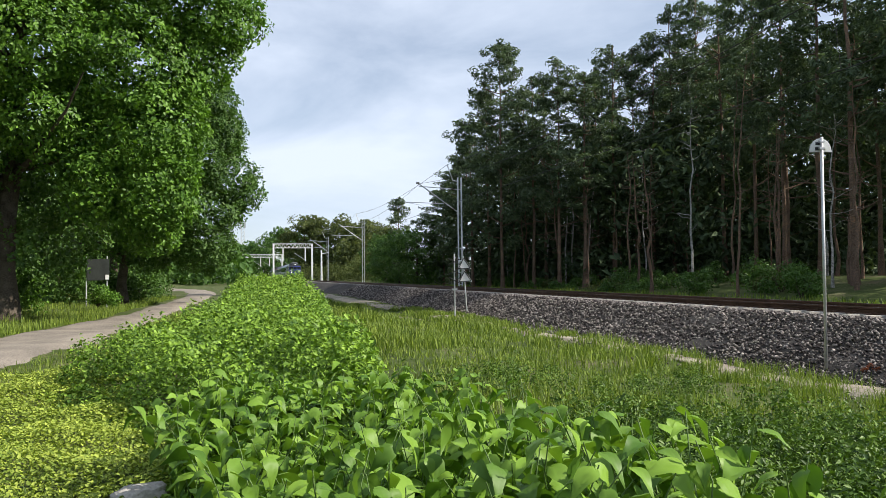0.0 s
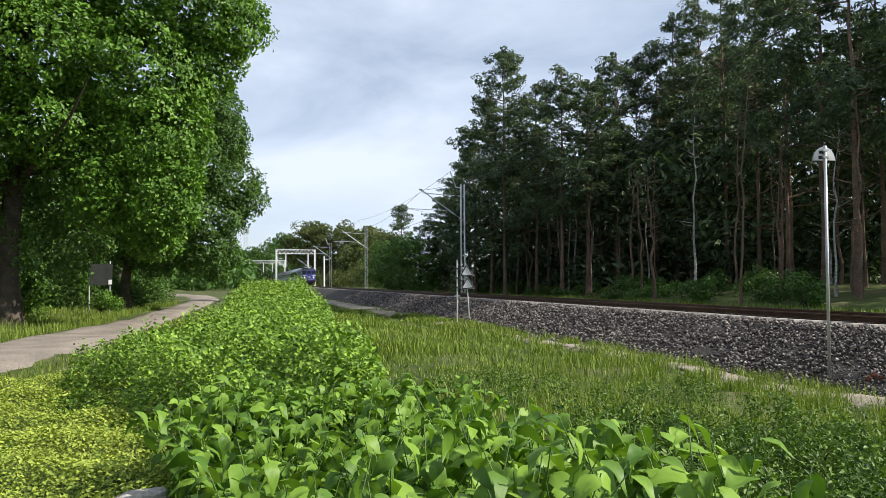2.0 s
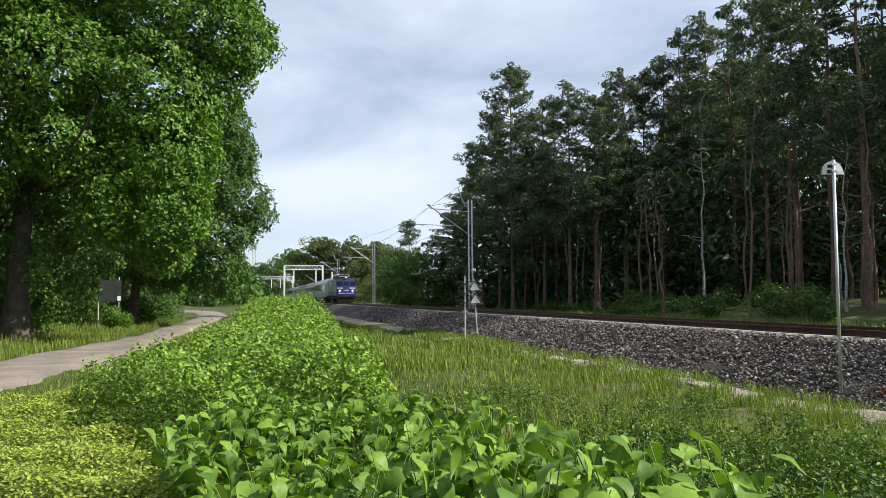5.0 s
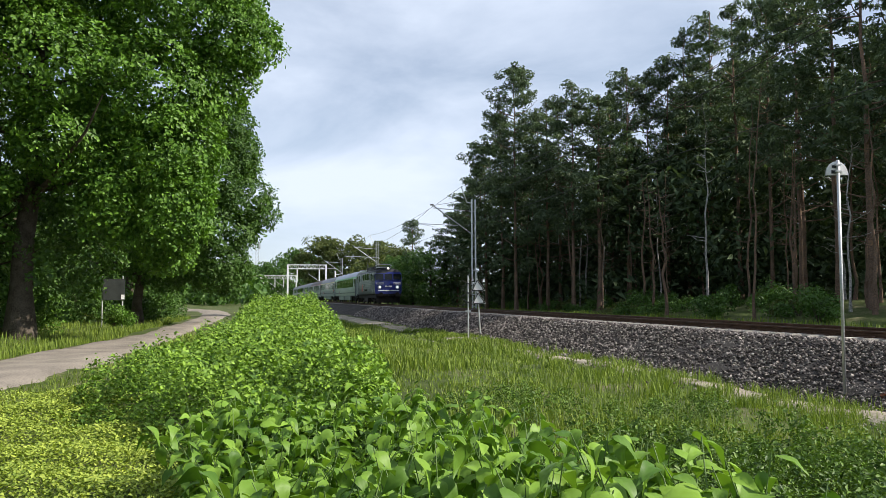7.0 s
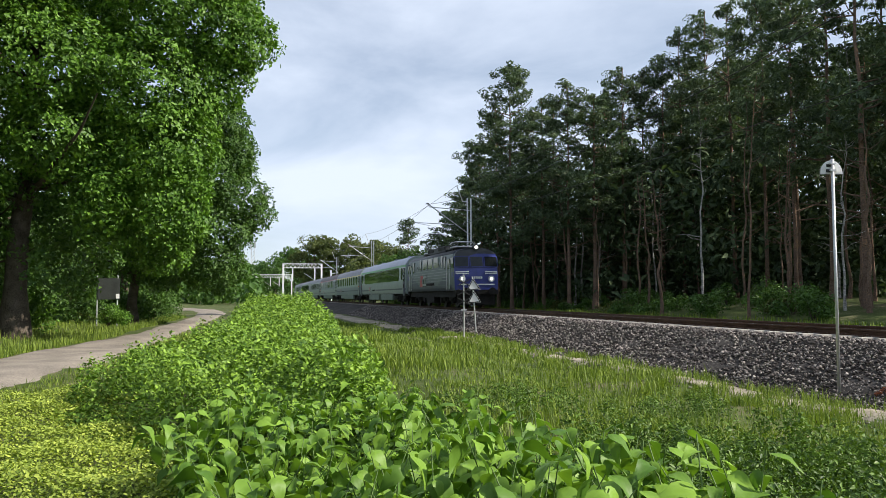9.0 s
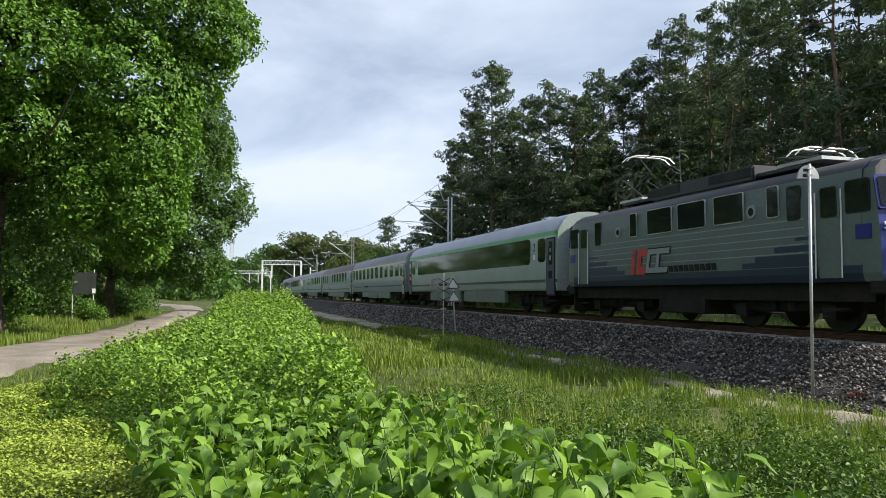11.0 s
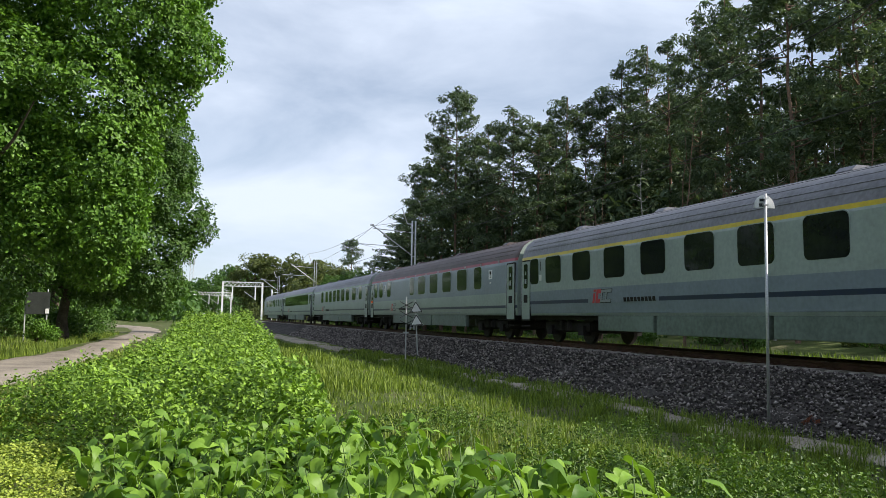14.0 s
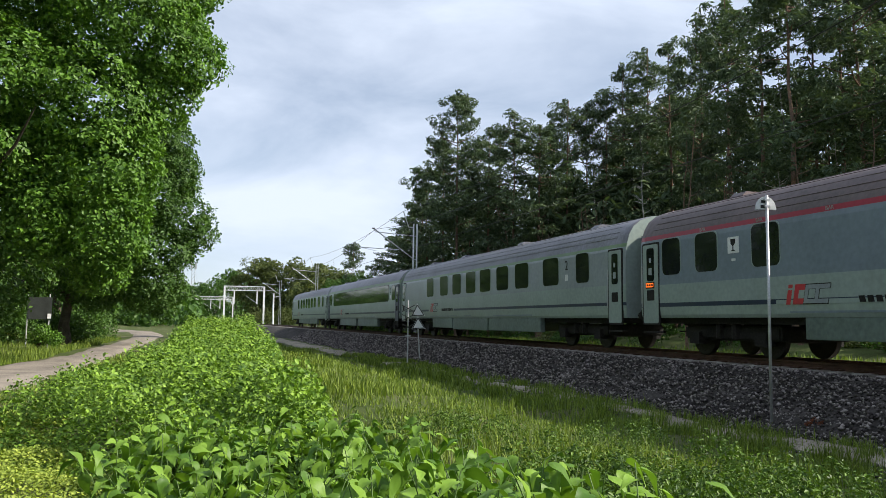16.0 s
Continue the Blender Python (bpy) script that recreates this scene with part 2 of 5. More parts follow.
def ribbon(rows, lift, name, material, edge=0.0):
    P = np.array(rows, float)
    t = np.linspace(0, len(P) - 1, 90)
    C = np.stack([np.interp(t, np.arange(len(P)), P[:, k]) for k in range(3)], 1)
    for _ in range(6):
        C[1:-1] = (C[:-2] + 2 * C[1:-1] + C[2:]) / 4
    d = unit(np.gradient(C[:, :2], axis=0))
    nrm = np.stack([d[:, 1], -d[:, 0]], 1)
    rowsV = []
    for k in np.linspace(-0.5, 0.5, 7):
        w = C[:, 2] + (rng.normal(0, edge, len(C)) if abs(k) == 0.5 else 0)
        xy = C[:, :2] + nrm * (k * w)[:, None]
        z = ground_z(xy[:, 0], xy[:, 1]) + (lift + 0.03 * (1 - 4 * k * k) if abs(k) < 0.5 else -0.06)
        rowsV.append(np.concatenate([xy, z[:, None]], 1))
    V = np.stack(rowsV, 1).reshape(-1, 3)
    i = np.arange(len(C) * 7).reshape(len(C), 7)
    F = np.stack([i[:-1, :-1], i[:-1, 1:], i[1:, 1:], i[1:, :-1]], -1).reshape(-1, 4)
    return new(name, mesh_np(name, V, F, material, True))


def build_road():
    tagged(ribbon(ROAD, 0.06, "road", M_ROAD, 0.25), "narrow worn sandy lane winding past the trees", "road", kind="structure")
    sand = [(9.5, 8, 0.9), (9.2, 14, 1.0), (9.3, 20, 0.8), (9.0, 27, 1.0), (9.0, 36, 1.4), (8.8, 46, 1.8), (8.4, 60, 2.4), (8.2, 80, 2.4)]
    tagged(ribbon(sand, 0.035, "sand_strip", M_SAND, 0.45), "strip of bare pale sand below the ballast", "sand", kind="structure")


BALLAST = [(9.75, -0.42), (10.0, -0.30), (12.05, 0.55), (12.4, 0.575), (15.7, 0.575), (16.1, 0.54), (17.6, 0.0), (18.0, -0.1)]


def build_ballast():
    ys = np.concatenate([np.arange(-30, 90, 0.5), np.arange(90, 460, 4.0)])
    prof = np.array(BALLAST)
    t = np.linspace(0, len(prof) - 1, 29)
    px, pz = np.interp(t, np.arange(len(prof)), prof[:, 0]), np.interp(t, np.arange(len(prof)), prof[:, 1])
    X = np.tile(px, (len(ys), 1)) + rng.normal(0, 0.03, (len(ys), 29))
    Z = np.tile(pz, (len(ys), 1)) + rng.normal(0, 0.022, (len(ys), 29))
    Y = np.tile(ys[:, None], (1, 29))
    V = np.stack([X, Y, Z], -1).reshape(-1, 3)
    i = np.arange(len(V)).reshape(len(ys), 29)
    F = np.stack([i[:-1, :-1], i[:-1, 1:], i[1:, 1:], i[1:, :-1]], -1).reshape(-1, 4)
    tagged(new("ballast_bed", mesh_np("ballast_bed", V, F, M_BALLAST)), "bank of grey crushed stone under the railway track", "ballast", kind="structure")
    # loose stones on the near slope
    k = 38000
    y = 6 + 74 * rng.random(k) ** 1.7
    s = rng.random(k)
    x = 9.7 + 2.95 * s
    z = np.interp(x, prof[:, 0], prof[:, 1]) + 0.036
    k2 = 2600
    y2, x2 = 6 + 44 * rng.random(k2) ** 1.4, 9.85 - np.abs(rng.normal(0, 0.7, k2))
    y, x = np.concatenate([y, y2]), np.concatenate([x, x2])
    z = np.concatenate([z, ground_z(x2, y2) + 0.03])
    k += k2
    r = (0.014 + 0.022 * rng.random(k) ** 2) * (1 + 0.014 * y)
    O = np.array([(1, 0, 0), (0, 1, 0), (-1, 0, 0), (0, -1, 0), (0, 0, 1), (0, 0, -1)], float)
    A = O[None] * (0.65 + 0.7 * rng.random((k, 6, 1))) + rng.normal(0, 0.25, (k, 6, 3))
    V = (A * r[:, None, None] * np.array([1.15, 1.15, 0.85]) + np.stack([x, y, z], 1)[:, None]).reshape(-1, 3)
    T = np.array([(0, 1, 4), (1, 2, 4), (2, 3, 4), (3, 0, 4), (1, 0, 5), (2, 1, 5), (3, 2, 5), (0, 3, 5)])
    F = (np.arange(k)[:, None, None] * 6 + T[None]).reshape(-1, 3)
    tagged(new("ballast_stones", mesh_np("ballast_stones", V, F, M_STONE)), "loose angular grey and brown crushed stones", "stones", kind="stuff")


def build_track():
    track = empty("railway_track")
    tagged(track, "single railway track with rusty rails on concrete sleepers", "railway track", kind="structure")
    prof = [(-0.07, 0), (0.07, 0), (0.07, 0.015), (0.012, 0.035), (0.012, 0.11), (0.036, 0.122), (0.036, 0.155), (0.03, 0.16), (-0.03, 0.16), (-0.036, 0.155), (-0.036, 0.122), (-0.012, 0.11), (-0.012, 0.035), (-0.07, 0.015)]
    for side in (-0.75, 0.75):
        bm = outline(prof, 760, mat4=Matrix.Translation((TX + side, -40, RT - 0.16)))
        for f in bm.faces:
            if f.normal.z > 0.8 and f.calc_center_median().z > RT - 0.004:
                f.material_index = 1
        part("rail", bm, [M_RAIL, M_RAILTOP], track)
    bm = box(-1.3, 1.3, -0.13, 0.13, -0.2, 0, bevel=0.02)
    me = mesh_of(bm, "sleeper", M_CONC)
    for i in range(300):
        ob = new("sleeper", me)
        ob.parent = track
        ob.location = (TX, -4 + 0.6 * i, RT - 0.15)
    bm = box(-0.06, 0.06, -0.07, 0.07, 0, 0.045, bevel=0.01)
    me = mesh_of(bm, "rail_clip", M_RAIL)
    for i in range(90):
        for side in (-0.85, -0.65):
            ob = new("rail_clip", me)
            ob.parent = track
            ob.location = (TX + side, 4 + 0.6 * i, RT - 0.155)
    bm = bmesh.new()
    for i in range(400):
        box(TX - 1.3, TX + 1.3, 176.0 + 0.6 * i - 0.13, 176.0 + 0.6 * i + 0.13, RT - 0.35, RT - 0.158, bm)
    tagged(part("far_sleepers", bm, M_CONC, track), kind="stuff")


build_ground()
build_road()
build_ballast()
build_track()


# ---- overhead line ----
def build_mast(y, top=9.3, near=False):
    """Lattice-less twin channel mast with a hinged bracket, beyond the track."""
    x = TX + 2.95
    mast = empty("catenary_mast", pose(x, y, 0))
    tagged(mast, "grey steel catenary mast with bracket arm beside the track", "mast", group="catenary masts")
    bm = box(-0.17, -0.11, -0.12, 0.12, 0.2, top, bevel=0.006)
    box(0.11, 0.17, -0.12, 0.12, 0.2, top, bm, bevel=0.006)
    part("post", bm, M_GALV, mast)
    bar = mesh_of(box(-0.115, 0.115, -0.05, -0.03, 0, 0.05), "batten", M_GALV)
    for i in range(9):
        ob = new("batten", bar)
        ob.parent = mast
        ob.location.z = 0.8 + i * 0.94
    part("foundation", box(-0.35, 0.35, -0.35, 0.35, -0.3, 0.45, bevel=0.03), M_CONC, mast)
    part("bracket_tube", rod((-0.17, 0, top - 0.95), (-3.3, 0, top - 0.75), 0.035), M_GALV, mast)
    part("bracket_strut", rod((-0.17, 0, top - 2.75), (-3.45, 0, top - 0.45), 0.045), M_GALV, mast)
    part("registration_arm", rod((-1.3, 0, top - 2.1), (-4.5, 0, top - 2.0), 0.028), M_GALV, mast)
    part("steady_arm", rod((-4.5, 0, top - 2.0), (-3.1, 0, top - 2.25), 0.016), M_GALV, mast)
    for p in ((-0.55, top - 0.92), (-0.55, top - 2.5), (-3.4, top - 0.5)):
        bm = bmesh.new()
        for j in range(4):
            rod((p[0] - 0.12 + j * 0.07, 0, p[1]), (p[0] - 0.09 + j * 0.07, 0, p[1]), 0.07, bm, 10)
        part("insulator", bm, M_BARK, mast, "brown ribbed insulator")
    part("feeder_horn", rod((-0.1, 0, top - 0.3), (-0.55, 0, top - 0.25), 0.04), M_GALV, mast)
    part("feeder_horn", rod((-0.55, 0, top - 0.25), (-1.0, 0, top + 1.0), 0.04), M_GALV, mast)
    return mast


MASTS = [9.0, 58.6, 107.6, 152.3, 196]
for _y in MASTS[1:4]:
    build_mast(_y)


def cable(name, pts, r, label, category="cable"):
    V, F = tube(pts, [r] * len(pts), 5)
    return tagged(new(name, mesh_np(name, V, F, M_BLACKP)), label, category)


def build_wires():
    def span(x0, z, sag, x1=None):
        P = []
        for a, b in zip(MASTS[:-1], MASTS[1:]):
            for k in range(10):
                t = k / 10
                P.append((x0, a + (b - a) * t, z - sag * 4 * t * (1 - t)))
        P.append((x0, MASTS[-1], z))
        return P
    cable("contact_wire", span(TX - 0.1, 7.0 - 0.62, 0.0), 0.012, "taut bare contact wire above the track")
    cable("messenger_wire", span(TX - 0.3, 8.75, 1.1), 0.014, "sagging messenger wire above the contact wire")
    cable("feeder_wire", span(TX + 1.95, 10.3, 0.7), 0.014, "feeder wire slung between mast tops")
    for a, b in zip(MASTS[:-1], MASTS[1:]):
        for k in range(1, 8):
            t = k / 8
            y = a + (b - a) * t
            cable("dropper", [(TX - 0.3, y, 8.75 - 1.1 * 4 * t * (1 - t)), (TX - 0.1, y, 6.38)], 0.007, "thin dropper wire holding the contact wire")


build_wires()


def build_gantry(x0, x1, y, top, mids=()):
    g = empty("catenary_gantry", pose(x0, y, 0))
    tagged(g, "white steel portal gantry spanning railway tracks", "gantry", group="gantries")
    w = x1 - x0
    for x in (0, w):
        part("leg", box(x - 0.2, x + 0.2, -0.2, 0.2, -0.2, top, bevel=0.02), M_WHITE, g)
    part("chord", box(-0.2, w + 0.2, -0.2, 0.2, top - 0.16, top, bevel=0.01), M_WHITE, g)
    part("chord", box(0, w, -0.2, 0.2, top - 1.1, top - 0.95, bevel=0.01), M_WHITE, g)
    n = max(4, int(w / 0.9))
    for i in range(n):
        a, b = w * i / n, w * (i + 1) / n
        part("brace", rod((a, 0, top - 1.0), ((a + b) / 2, 0, top - 0.1), 0.05, seg=5), M_WHITE, g)
        part("brace", rod(((a + b) / 2, 0, top - 0.1), (b, 0, top - 1.0), 0.05, seg=5), M_WHITE, g)
    for m in mids:
        part("hanger", box(m - 0.13, m + 0.13, -0.12, 0.12, top - 4.2, top - 1.1), M_WHITE, g)
        part("strut", rod((m, 0, top - 4.0), (m - 2.6, 0, top - 2.2), 0.05, seg=6), M_GALV, g)
    return g


build_gantry(8.0, 17.0, 186, 9.4, (2.2, 7.4))
build_gantry(-2.0, 14.8, 276, 9.4, (1.5, 5.5, 9.5, 12.5))


# ---- signs, posts, small things ----
def build_marker_post():
    m = empty("marker_post", pose(10.2, 11.68, -0.3, 0, 0, -12))
    tagged(m, "slim grey steel post with a white half-round sign", "sign post")
    part("post", rod((0, 0, -0.2), (0.03, 0, 4.32), 0.027, seg=14), M_GALV, m, smooth=True)
    pts = [(-0.2, 0), (0.2, 0)] + [(0.2 * math.cos(a), 0.24 * math.sin(a)) for a in np.linspace(0.12, math.pi - 0.12, 16)]
    d = part("sign_plate", outline(pts, 0.012, mat4=pose(0.03, 0.03, 4.06)), M_WHITE, m, "white half-round enamel plate")
    rim = part("rim", outline([(x * 1.06, z * 1.06 - 0.01) for x, z in pts], 0.008, mat4=pose(0.03, 0.045, 4.06)), M_GALV, d)
    part("sign_mark", box(-0.08, 0.0, 0.02, 0.028, 4.08, 4.14), M_BLACKP, d)
    part("sign_mark", box(-0.07, 0.01, 0.02, 0.028, 4.18, 4.23), M_BLACKP, d)
    part("white_label", box(0.07, 0.13, 0.018, 0.028, 4.1, 4.19), M_WHITE, d)
    part("clamp", box(-0.02, 0.08, -0.03, 0.03, 4.1, 4.13), M_GALV, m)
    part("clamp", box(-0.02, 0.08, -0.03, 0.03, 4.22, 4.25), M_GALV, m)


def build_warning_signs():
    a = empty("lattice_marker", pose(9.0, 32.0, -0.4, 0, 0, -8))
    tagged(a, "thin steel post carrying three dark crossed bars", "sign post")
    part("post", rod((0, 0, -0.1), (0, 0, 2.9), 0.03), M_GALV, a)
    for z in (1.75, 2.15, 2.55):
        for s in (-1, 1):
            part("cross_bar", rod((-0.27, -0.05, z - 0.14 * s), (0.27, -0.05, z + 0.14 * s), 0.018, seg=6), M_BLACKP, a)
    part("clamp", box(-0.12, 0.12, -0.05, 0.05, 1.35, 1.4), M_GALV, a)
    b = empty("warning_sign", pose(10.38, 34.8, -0.25, 0, -3.5, -14))
    tagged(b, "leaning steel post with two white triangular signs edged black", "sign post")
    part("post", rod((0, 0, -0.1), (0, 0, 2.72), 0.032), M_GALV, b)
    for z in (1.50, 2.10):
        t = part("triangle_plate", outline([(-0.33, 0), (0.33, 0), (0, 0.57)], 0.012, mat4=pose(0.02, -0.05, z)), M_WHITE, b)
        for p, q in (((-0.28, 0.03), (0.28, 0.03)), ((0.28, 0.03), (0, 0.51)), ((0, 0.51), (-0.28, 0.03))):
            part("black_edge", rod((p[0] + 0.02, -0.055, z + p[1]), (q[0] + 0.02, -0.055, z + q[1]), 0.022, seg=6), M_BLACKP, t)


def build_board():
    g = float(ground_z(-7.3, 44.4))
    b = empty("notice_board", pose(-7.3, 44.4, g, 0, 0, 6))
    tagged(b, "dark weathered notice board on two steel posts by the lane", "notice board")
    for x in (-0.5, 0.5):
        part("post", rod((x, 0, -0.2), (x, 0, 2.75), 0.035), M_GALV, b)
    part("panel", box(-0.48, 0.62, -0.06, -0.02, 1.45, 2.6, bevel=0.01), M_UNDERSIGN, b)
    part("label_plate", box(0.43, 0.6, -0.09, -0.06, 1.5, 1.75), M_WHITE, b)


M_UNDERSIGN = mat("weathered_grey_board", (0.014, 0.018, 0.016), (0.04, 0.046, 0.042), 2, 0.7, 0, 30, 0.2)
build_marker_post()
build_warning_signs()
build_board()


def build_boulder():
    bm = bmesh.new()
    bmesh.ops.create_icosphere(bm, subdivisions=3, radius=1.0)
    for v in bm.verts:
        n = noise.noise(v.co * 1.7) * 0.25 + noise.noise(v.co * 5) * 0.06
        v.co = v.co * (1 + n)
        v.co.x *= 0.2
        v.co.y *= 0.13
        v.co.z *= 0.085
    ob = new("stone", mesh_of(bm, "stone", M_CONC))
    ob.matrix_world = pose(-0.63, 5.65, float(ground_z(-0.63, 5.65)) + 0.09, 4, 0, 12)
    tagged(ob, "pale flat stone lying in the grass", "stone")


build_boulder()


def build_far_masts():
    for az, d, h in ((-2.6, 320, 8.5), (-2.1, 300, 8.5), (-1.6, 330, 9), (-1.2, 310, 8.5), (5.9, 172, 7.2)):
        x, y = d * math.sin(radians(az)), d * math.cos(radians(az))
        m = empty("line_pole", pose(x, y, 0.1))
        tagged(m, "pale concrete pole far along the line", "pole", "distant poles")
        part("pole", rod((0, 0, -0.2), (0, 0, h), 0.22, r2=0.15), M_WHITE, m)
        part("arm", rod((0, 0, h - 0.8), (1.6, 0, h - 0.5), 0.06), M_WHITE, m)
    t = empty("radio_mast", pose(2.2, 420, 0))
    tagged(t, "slim lattice radio mast beyond the trees", "mast")
    for x in (-0.9, 0.9):
        part("leg", rod((x, 0, 0), (x * 0.8, 0, 31), 0.16, seg=6), M_GALV, t)
    for k in range(9):
        part("brace", rod((-0.85, 0, 12 + 2 * k), (0.85, 0, 14 + 2 * k), 0.1, seg=5), M_GALV, t)
    for x in (-1.2, 1.2):
        part("antenna", box(x - 0.3, x + 0.3, -0.3, 0.3, 27.5, 31), M_GALV, t)


build_far_masts()

# ---- vegetation builders ----
def crown_np(clumps, per, size, wide=0.6, up=0.35, core=0.45):
    """clumps: rows of x, y, z, rx, ry, rz. Leaves on the outer part of each clump."""
    C = np.repeat(np.asarray(clumps, float), per, 0)
    k = len(C)
    d = unit(rng.normal(size=(k, 3)))
    P = C[:, :3] + d * C[:, 3:] * (core + (1.05 - core) * rng.random(k) ** 0.6)[:, None]
    N = unit(d * 0.7 + rng.normal(0, 0.55, (k, 3)) + np.array([0, 0, up]))
    return leaves(P, N, np.full(k, size), wide)


def spray_crown(lobes, per, m, size, spread=0.34, wide=0.62):
    """lobes: rows of x, y, z, rx, ry, rz. Leaf sprays over the outside of the lobes, drooping outward, with hollows between."""
    B = np.asarray(lobes, float)
    area = B[:, 3] * B[:, 5]
    n = np.maximum(8, (per * area / area.mean()).astype(int))
    C = np.repeat(B, n, 0)
    k = len(C)
    d = unit(rng.normal(size=(k, 3)))
    wave = 0.09 * np.sin(d[:, 0] * 7 + C[:, 0] * 3) * np.sin(d[:, 2] * 8 + C[:, 2]) + 0.06 * np.sin(d[:, 1] * 13 + d[:, 2] * 11)
    P = C[:, :3] + d * C[:, 3:] * (0.72 + 0.3 * rng.random(k) ** 0.5 + wave)[:, None]
    inside = np.zeros(k, bool)
    for b in B:
        inside |= (((P - b[:3]) / b[3:]) ** 2).sum(1) < 0.42
    P, d = P[~inside], d[~inside]
    k = len(P)
    axis = unit(d + rng.normal(0, 0.35, (k, 3)) + np.array([0, 0, 0.45]))
    u, v = basis(axis, k)
    r = spread * (0.6 + 0.8 * rng.random((k, m))) * np.sqrt(rng.random((k, m)))
    a = 2 * np.pi * rng.random((k, m))
    Q = P[:, None] + u[:, None] * (r * np.cos(a))[..., None] + v[:, None] * (r * np.sin(a))[..., None] - axis[:, None] * (0.9 * r * r / spread)[..., None] + rng.normal(0, 0.04, (k, m, 3))
    Q = Q.reshape(-1, 3)
    N = unit(np.repeat(axis, m, 0) + rng.normal(0, 0.42, (k * m, 3)))
    return leaves(Q, N, np.full(k * m, size), wide)


def trunk_np(h, r, lean, limbs, spread, lo, hi, wig=0.25):
    z = np.linspace(-0.3, h, 10)
    P = np.stack([lean[0] * np.clip(z / h, 0, 1) ** 1.3 + rng.normal(0, wig * 0.3, 10) * (z > 0.5), lean[1] * np.clip(z / h, 0, 1) ** 1.3 + rng.normal(0, wig * 0.3, 10) * (z > 0.5), z], 1)
    R = r * (1 - 0.82 * np.clip(z / h, 0, 1))
    R[0] *= 1.5
    out = [tube(P, R, 9)]
    for i in range(limbs):
        t = lo + (hi - lo) * rng.random()
        b = np.array([np.interp(t * h, z, P[:, j]) for j in range(3)])
        a = rng.random() * 2 * np.pi
        L = spread * (0.5 + 0.6 * rng.random()) * (1.15 - 0.6 * t)
        q = np.linspace(0, 1, 5)[:, None]
        rise = L * (0.15 + 0.45 * rng.random())
        Q = b + q * np.array([math.cos(a) * L, math.sin(a) * L, 0]) + q ** 1.5 * np.array([0, 0, rise]) + rng.normal(0, 0.06, (5, 3)) * q
        out.append(tube(Q, r * 0.33 * (1 - 0.85 * q[:, 0]), 5))
    return join(out)


def plant_tree(name, base, trunk, crown, bark, leaf, label, category="tree", group=""):
    t = empty(name, pose(*base))
    tagged(t, label, category, group)
    for nm, (V, F), m in (("trunk", trunk, bark), ("crown", crown, leaf)):
        ob = new(nm, mesh_np(nm, V, F, m, nm == "trunk"))
        ob.parent = t
    return t


def broadleaf(base, h, rad, lo=0.12, n=90, per=380, size=0.22, leaf=None, bark=None, label="", off=(0, 0), cr=1.5, r=0.3, name="tree"):
    """Round-headed tree: clumps over an egg-shaped head with gaps."""
    C = []
    for i in range(n):
        d = rng.normal(size=3)
        d /= np.linalg.norm(d)
        rr = 0.55 + 0.45 * rng.random() ** 0.5
        zc = (1 + lo) / 2 * h
        p = np.array([off[0] + d[0] * rad * rr, off[1] + d[1] * rad * rr, zc + d[2] * (1 - lo) / 2 * h * rr])
        s = cr * (0.6 + 0.7 * rng.random())
        C.append((*p, s, s, s * 0.72))
    return plant_tree(name, base, trunk_np(h * 0.85, r, (off[0] * 0.6, off[1] * 0.6), 14, rad, 0.25, 0.9), spray_crown(C, per // 18, 18, size * 0.85, 0.4) if size < 0.5 else crown_np(C, per, size, core=0.6), bark or M_BARK, leaf or M_OAK, label)


def pine(base, h, rad, lo=0.35, label="", dense=1.0, size=0.36):
    """Tall pine with a bare reddish trunk and crooked boughs that end in rounded pads of needles."""
    pads = []
    for i in range(int(46 * dense * (1 - lo) / 0.7)):
        t = rng.random() ** 0.85
        z = h * (lo + (0.97 - lo) * t)
        R = rad * (0.45 + 0.55 * min(1, t / 0.2)) * (1 - 0.66 * max(0, (t - 0.35) / 0.65) ** 1.9)
        a = 2.4 * i + rng.normal(0, 0.5)
        L = R * (0.55 + 0.6 * rng.random())
        rise = 0.02 + 0.38 * t + rng.normal(0, 0.1)
        for q in np.arange(0.4 if L > 1.0 else 0.75, 1.01, min(0.9, 0.7 / L)):
            for k in range(2 if q > 0.6 else 1):
                w = (0.34 + 0.34 * rng.random()) * (0.75 + 0.4 * q)
                e = L * q
                b = a + rng.normal(0, 0.14)
                pads.append((math.cos(b) * e, math.sin(b) * e, z + e * rise + 0.12 * q * q * L + rng.normal(0, 0.15), w, w, w * 0.5))
    for k in range(6):
        pads.append((rng.normal(0, 0.25), rng.normal(0, 0.25), h - 0.2 * k, 0.28 + 0.05 * k, 0.28 + 0.05 * k, 0.26))
    C = np.repeat(np.array(pads), 29, 0)
    k = len(C)
    d = unit(rng.normal(size=(k, 3)))
    P = C[:, :3] + d * C[:, 3:] * (0.55 + 0.5 * rng.random(k))[:, None]
    N = unit(rng.normal(0, 0.4, (k, 3)) + d * 0.7 + np.array([0, 0, 0.55]))
    crown = leaves(P, N, np.full(k, size), 0.27)
    return plant_tree("pine_tree", base, trunk_np(h, 0.15, (rng.normal(0, 0.3), rng.normal(0, 0.3)), 22, rad * 0.9, 0.2, 0.95, 0.12), crown, M_PINEBARK, M_PINE, label, group="pine forest")


def polar(az, d):
    a = radians(az)
    return d * math.sin(a), d * math.cos(a)


PINE_LABEL = "tall pine with bare reddish trunk and dark needles"


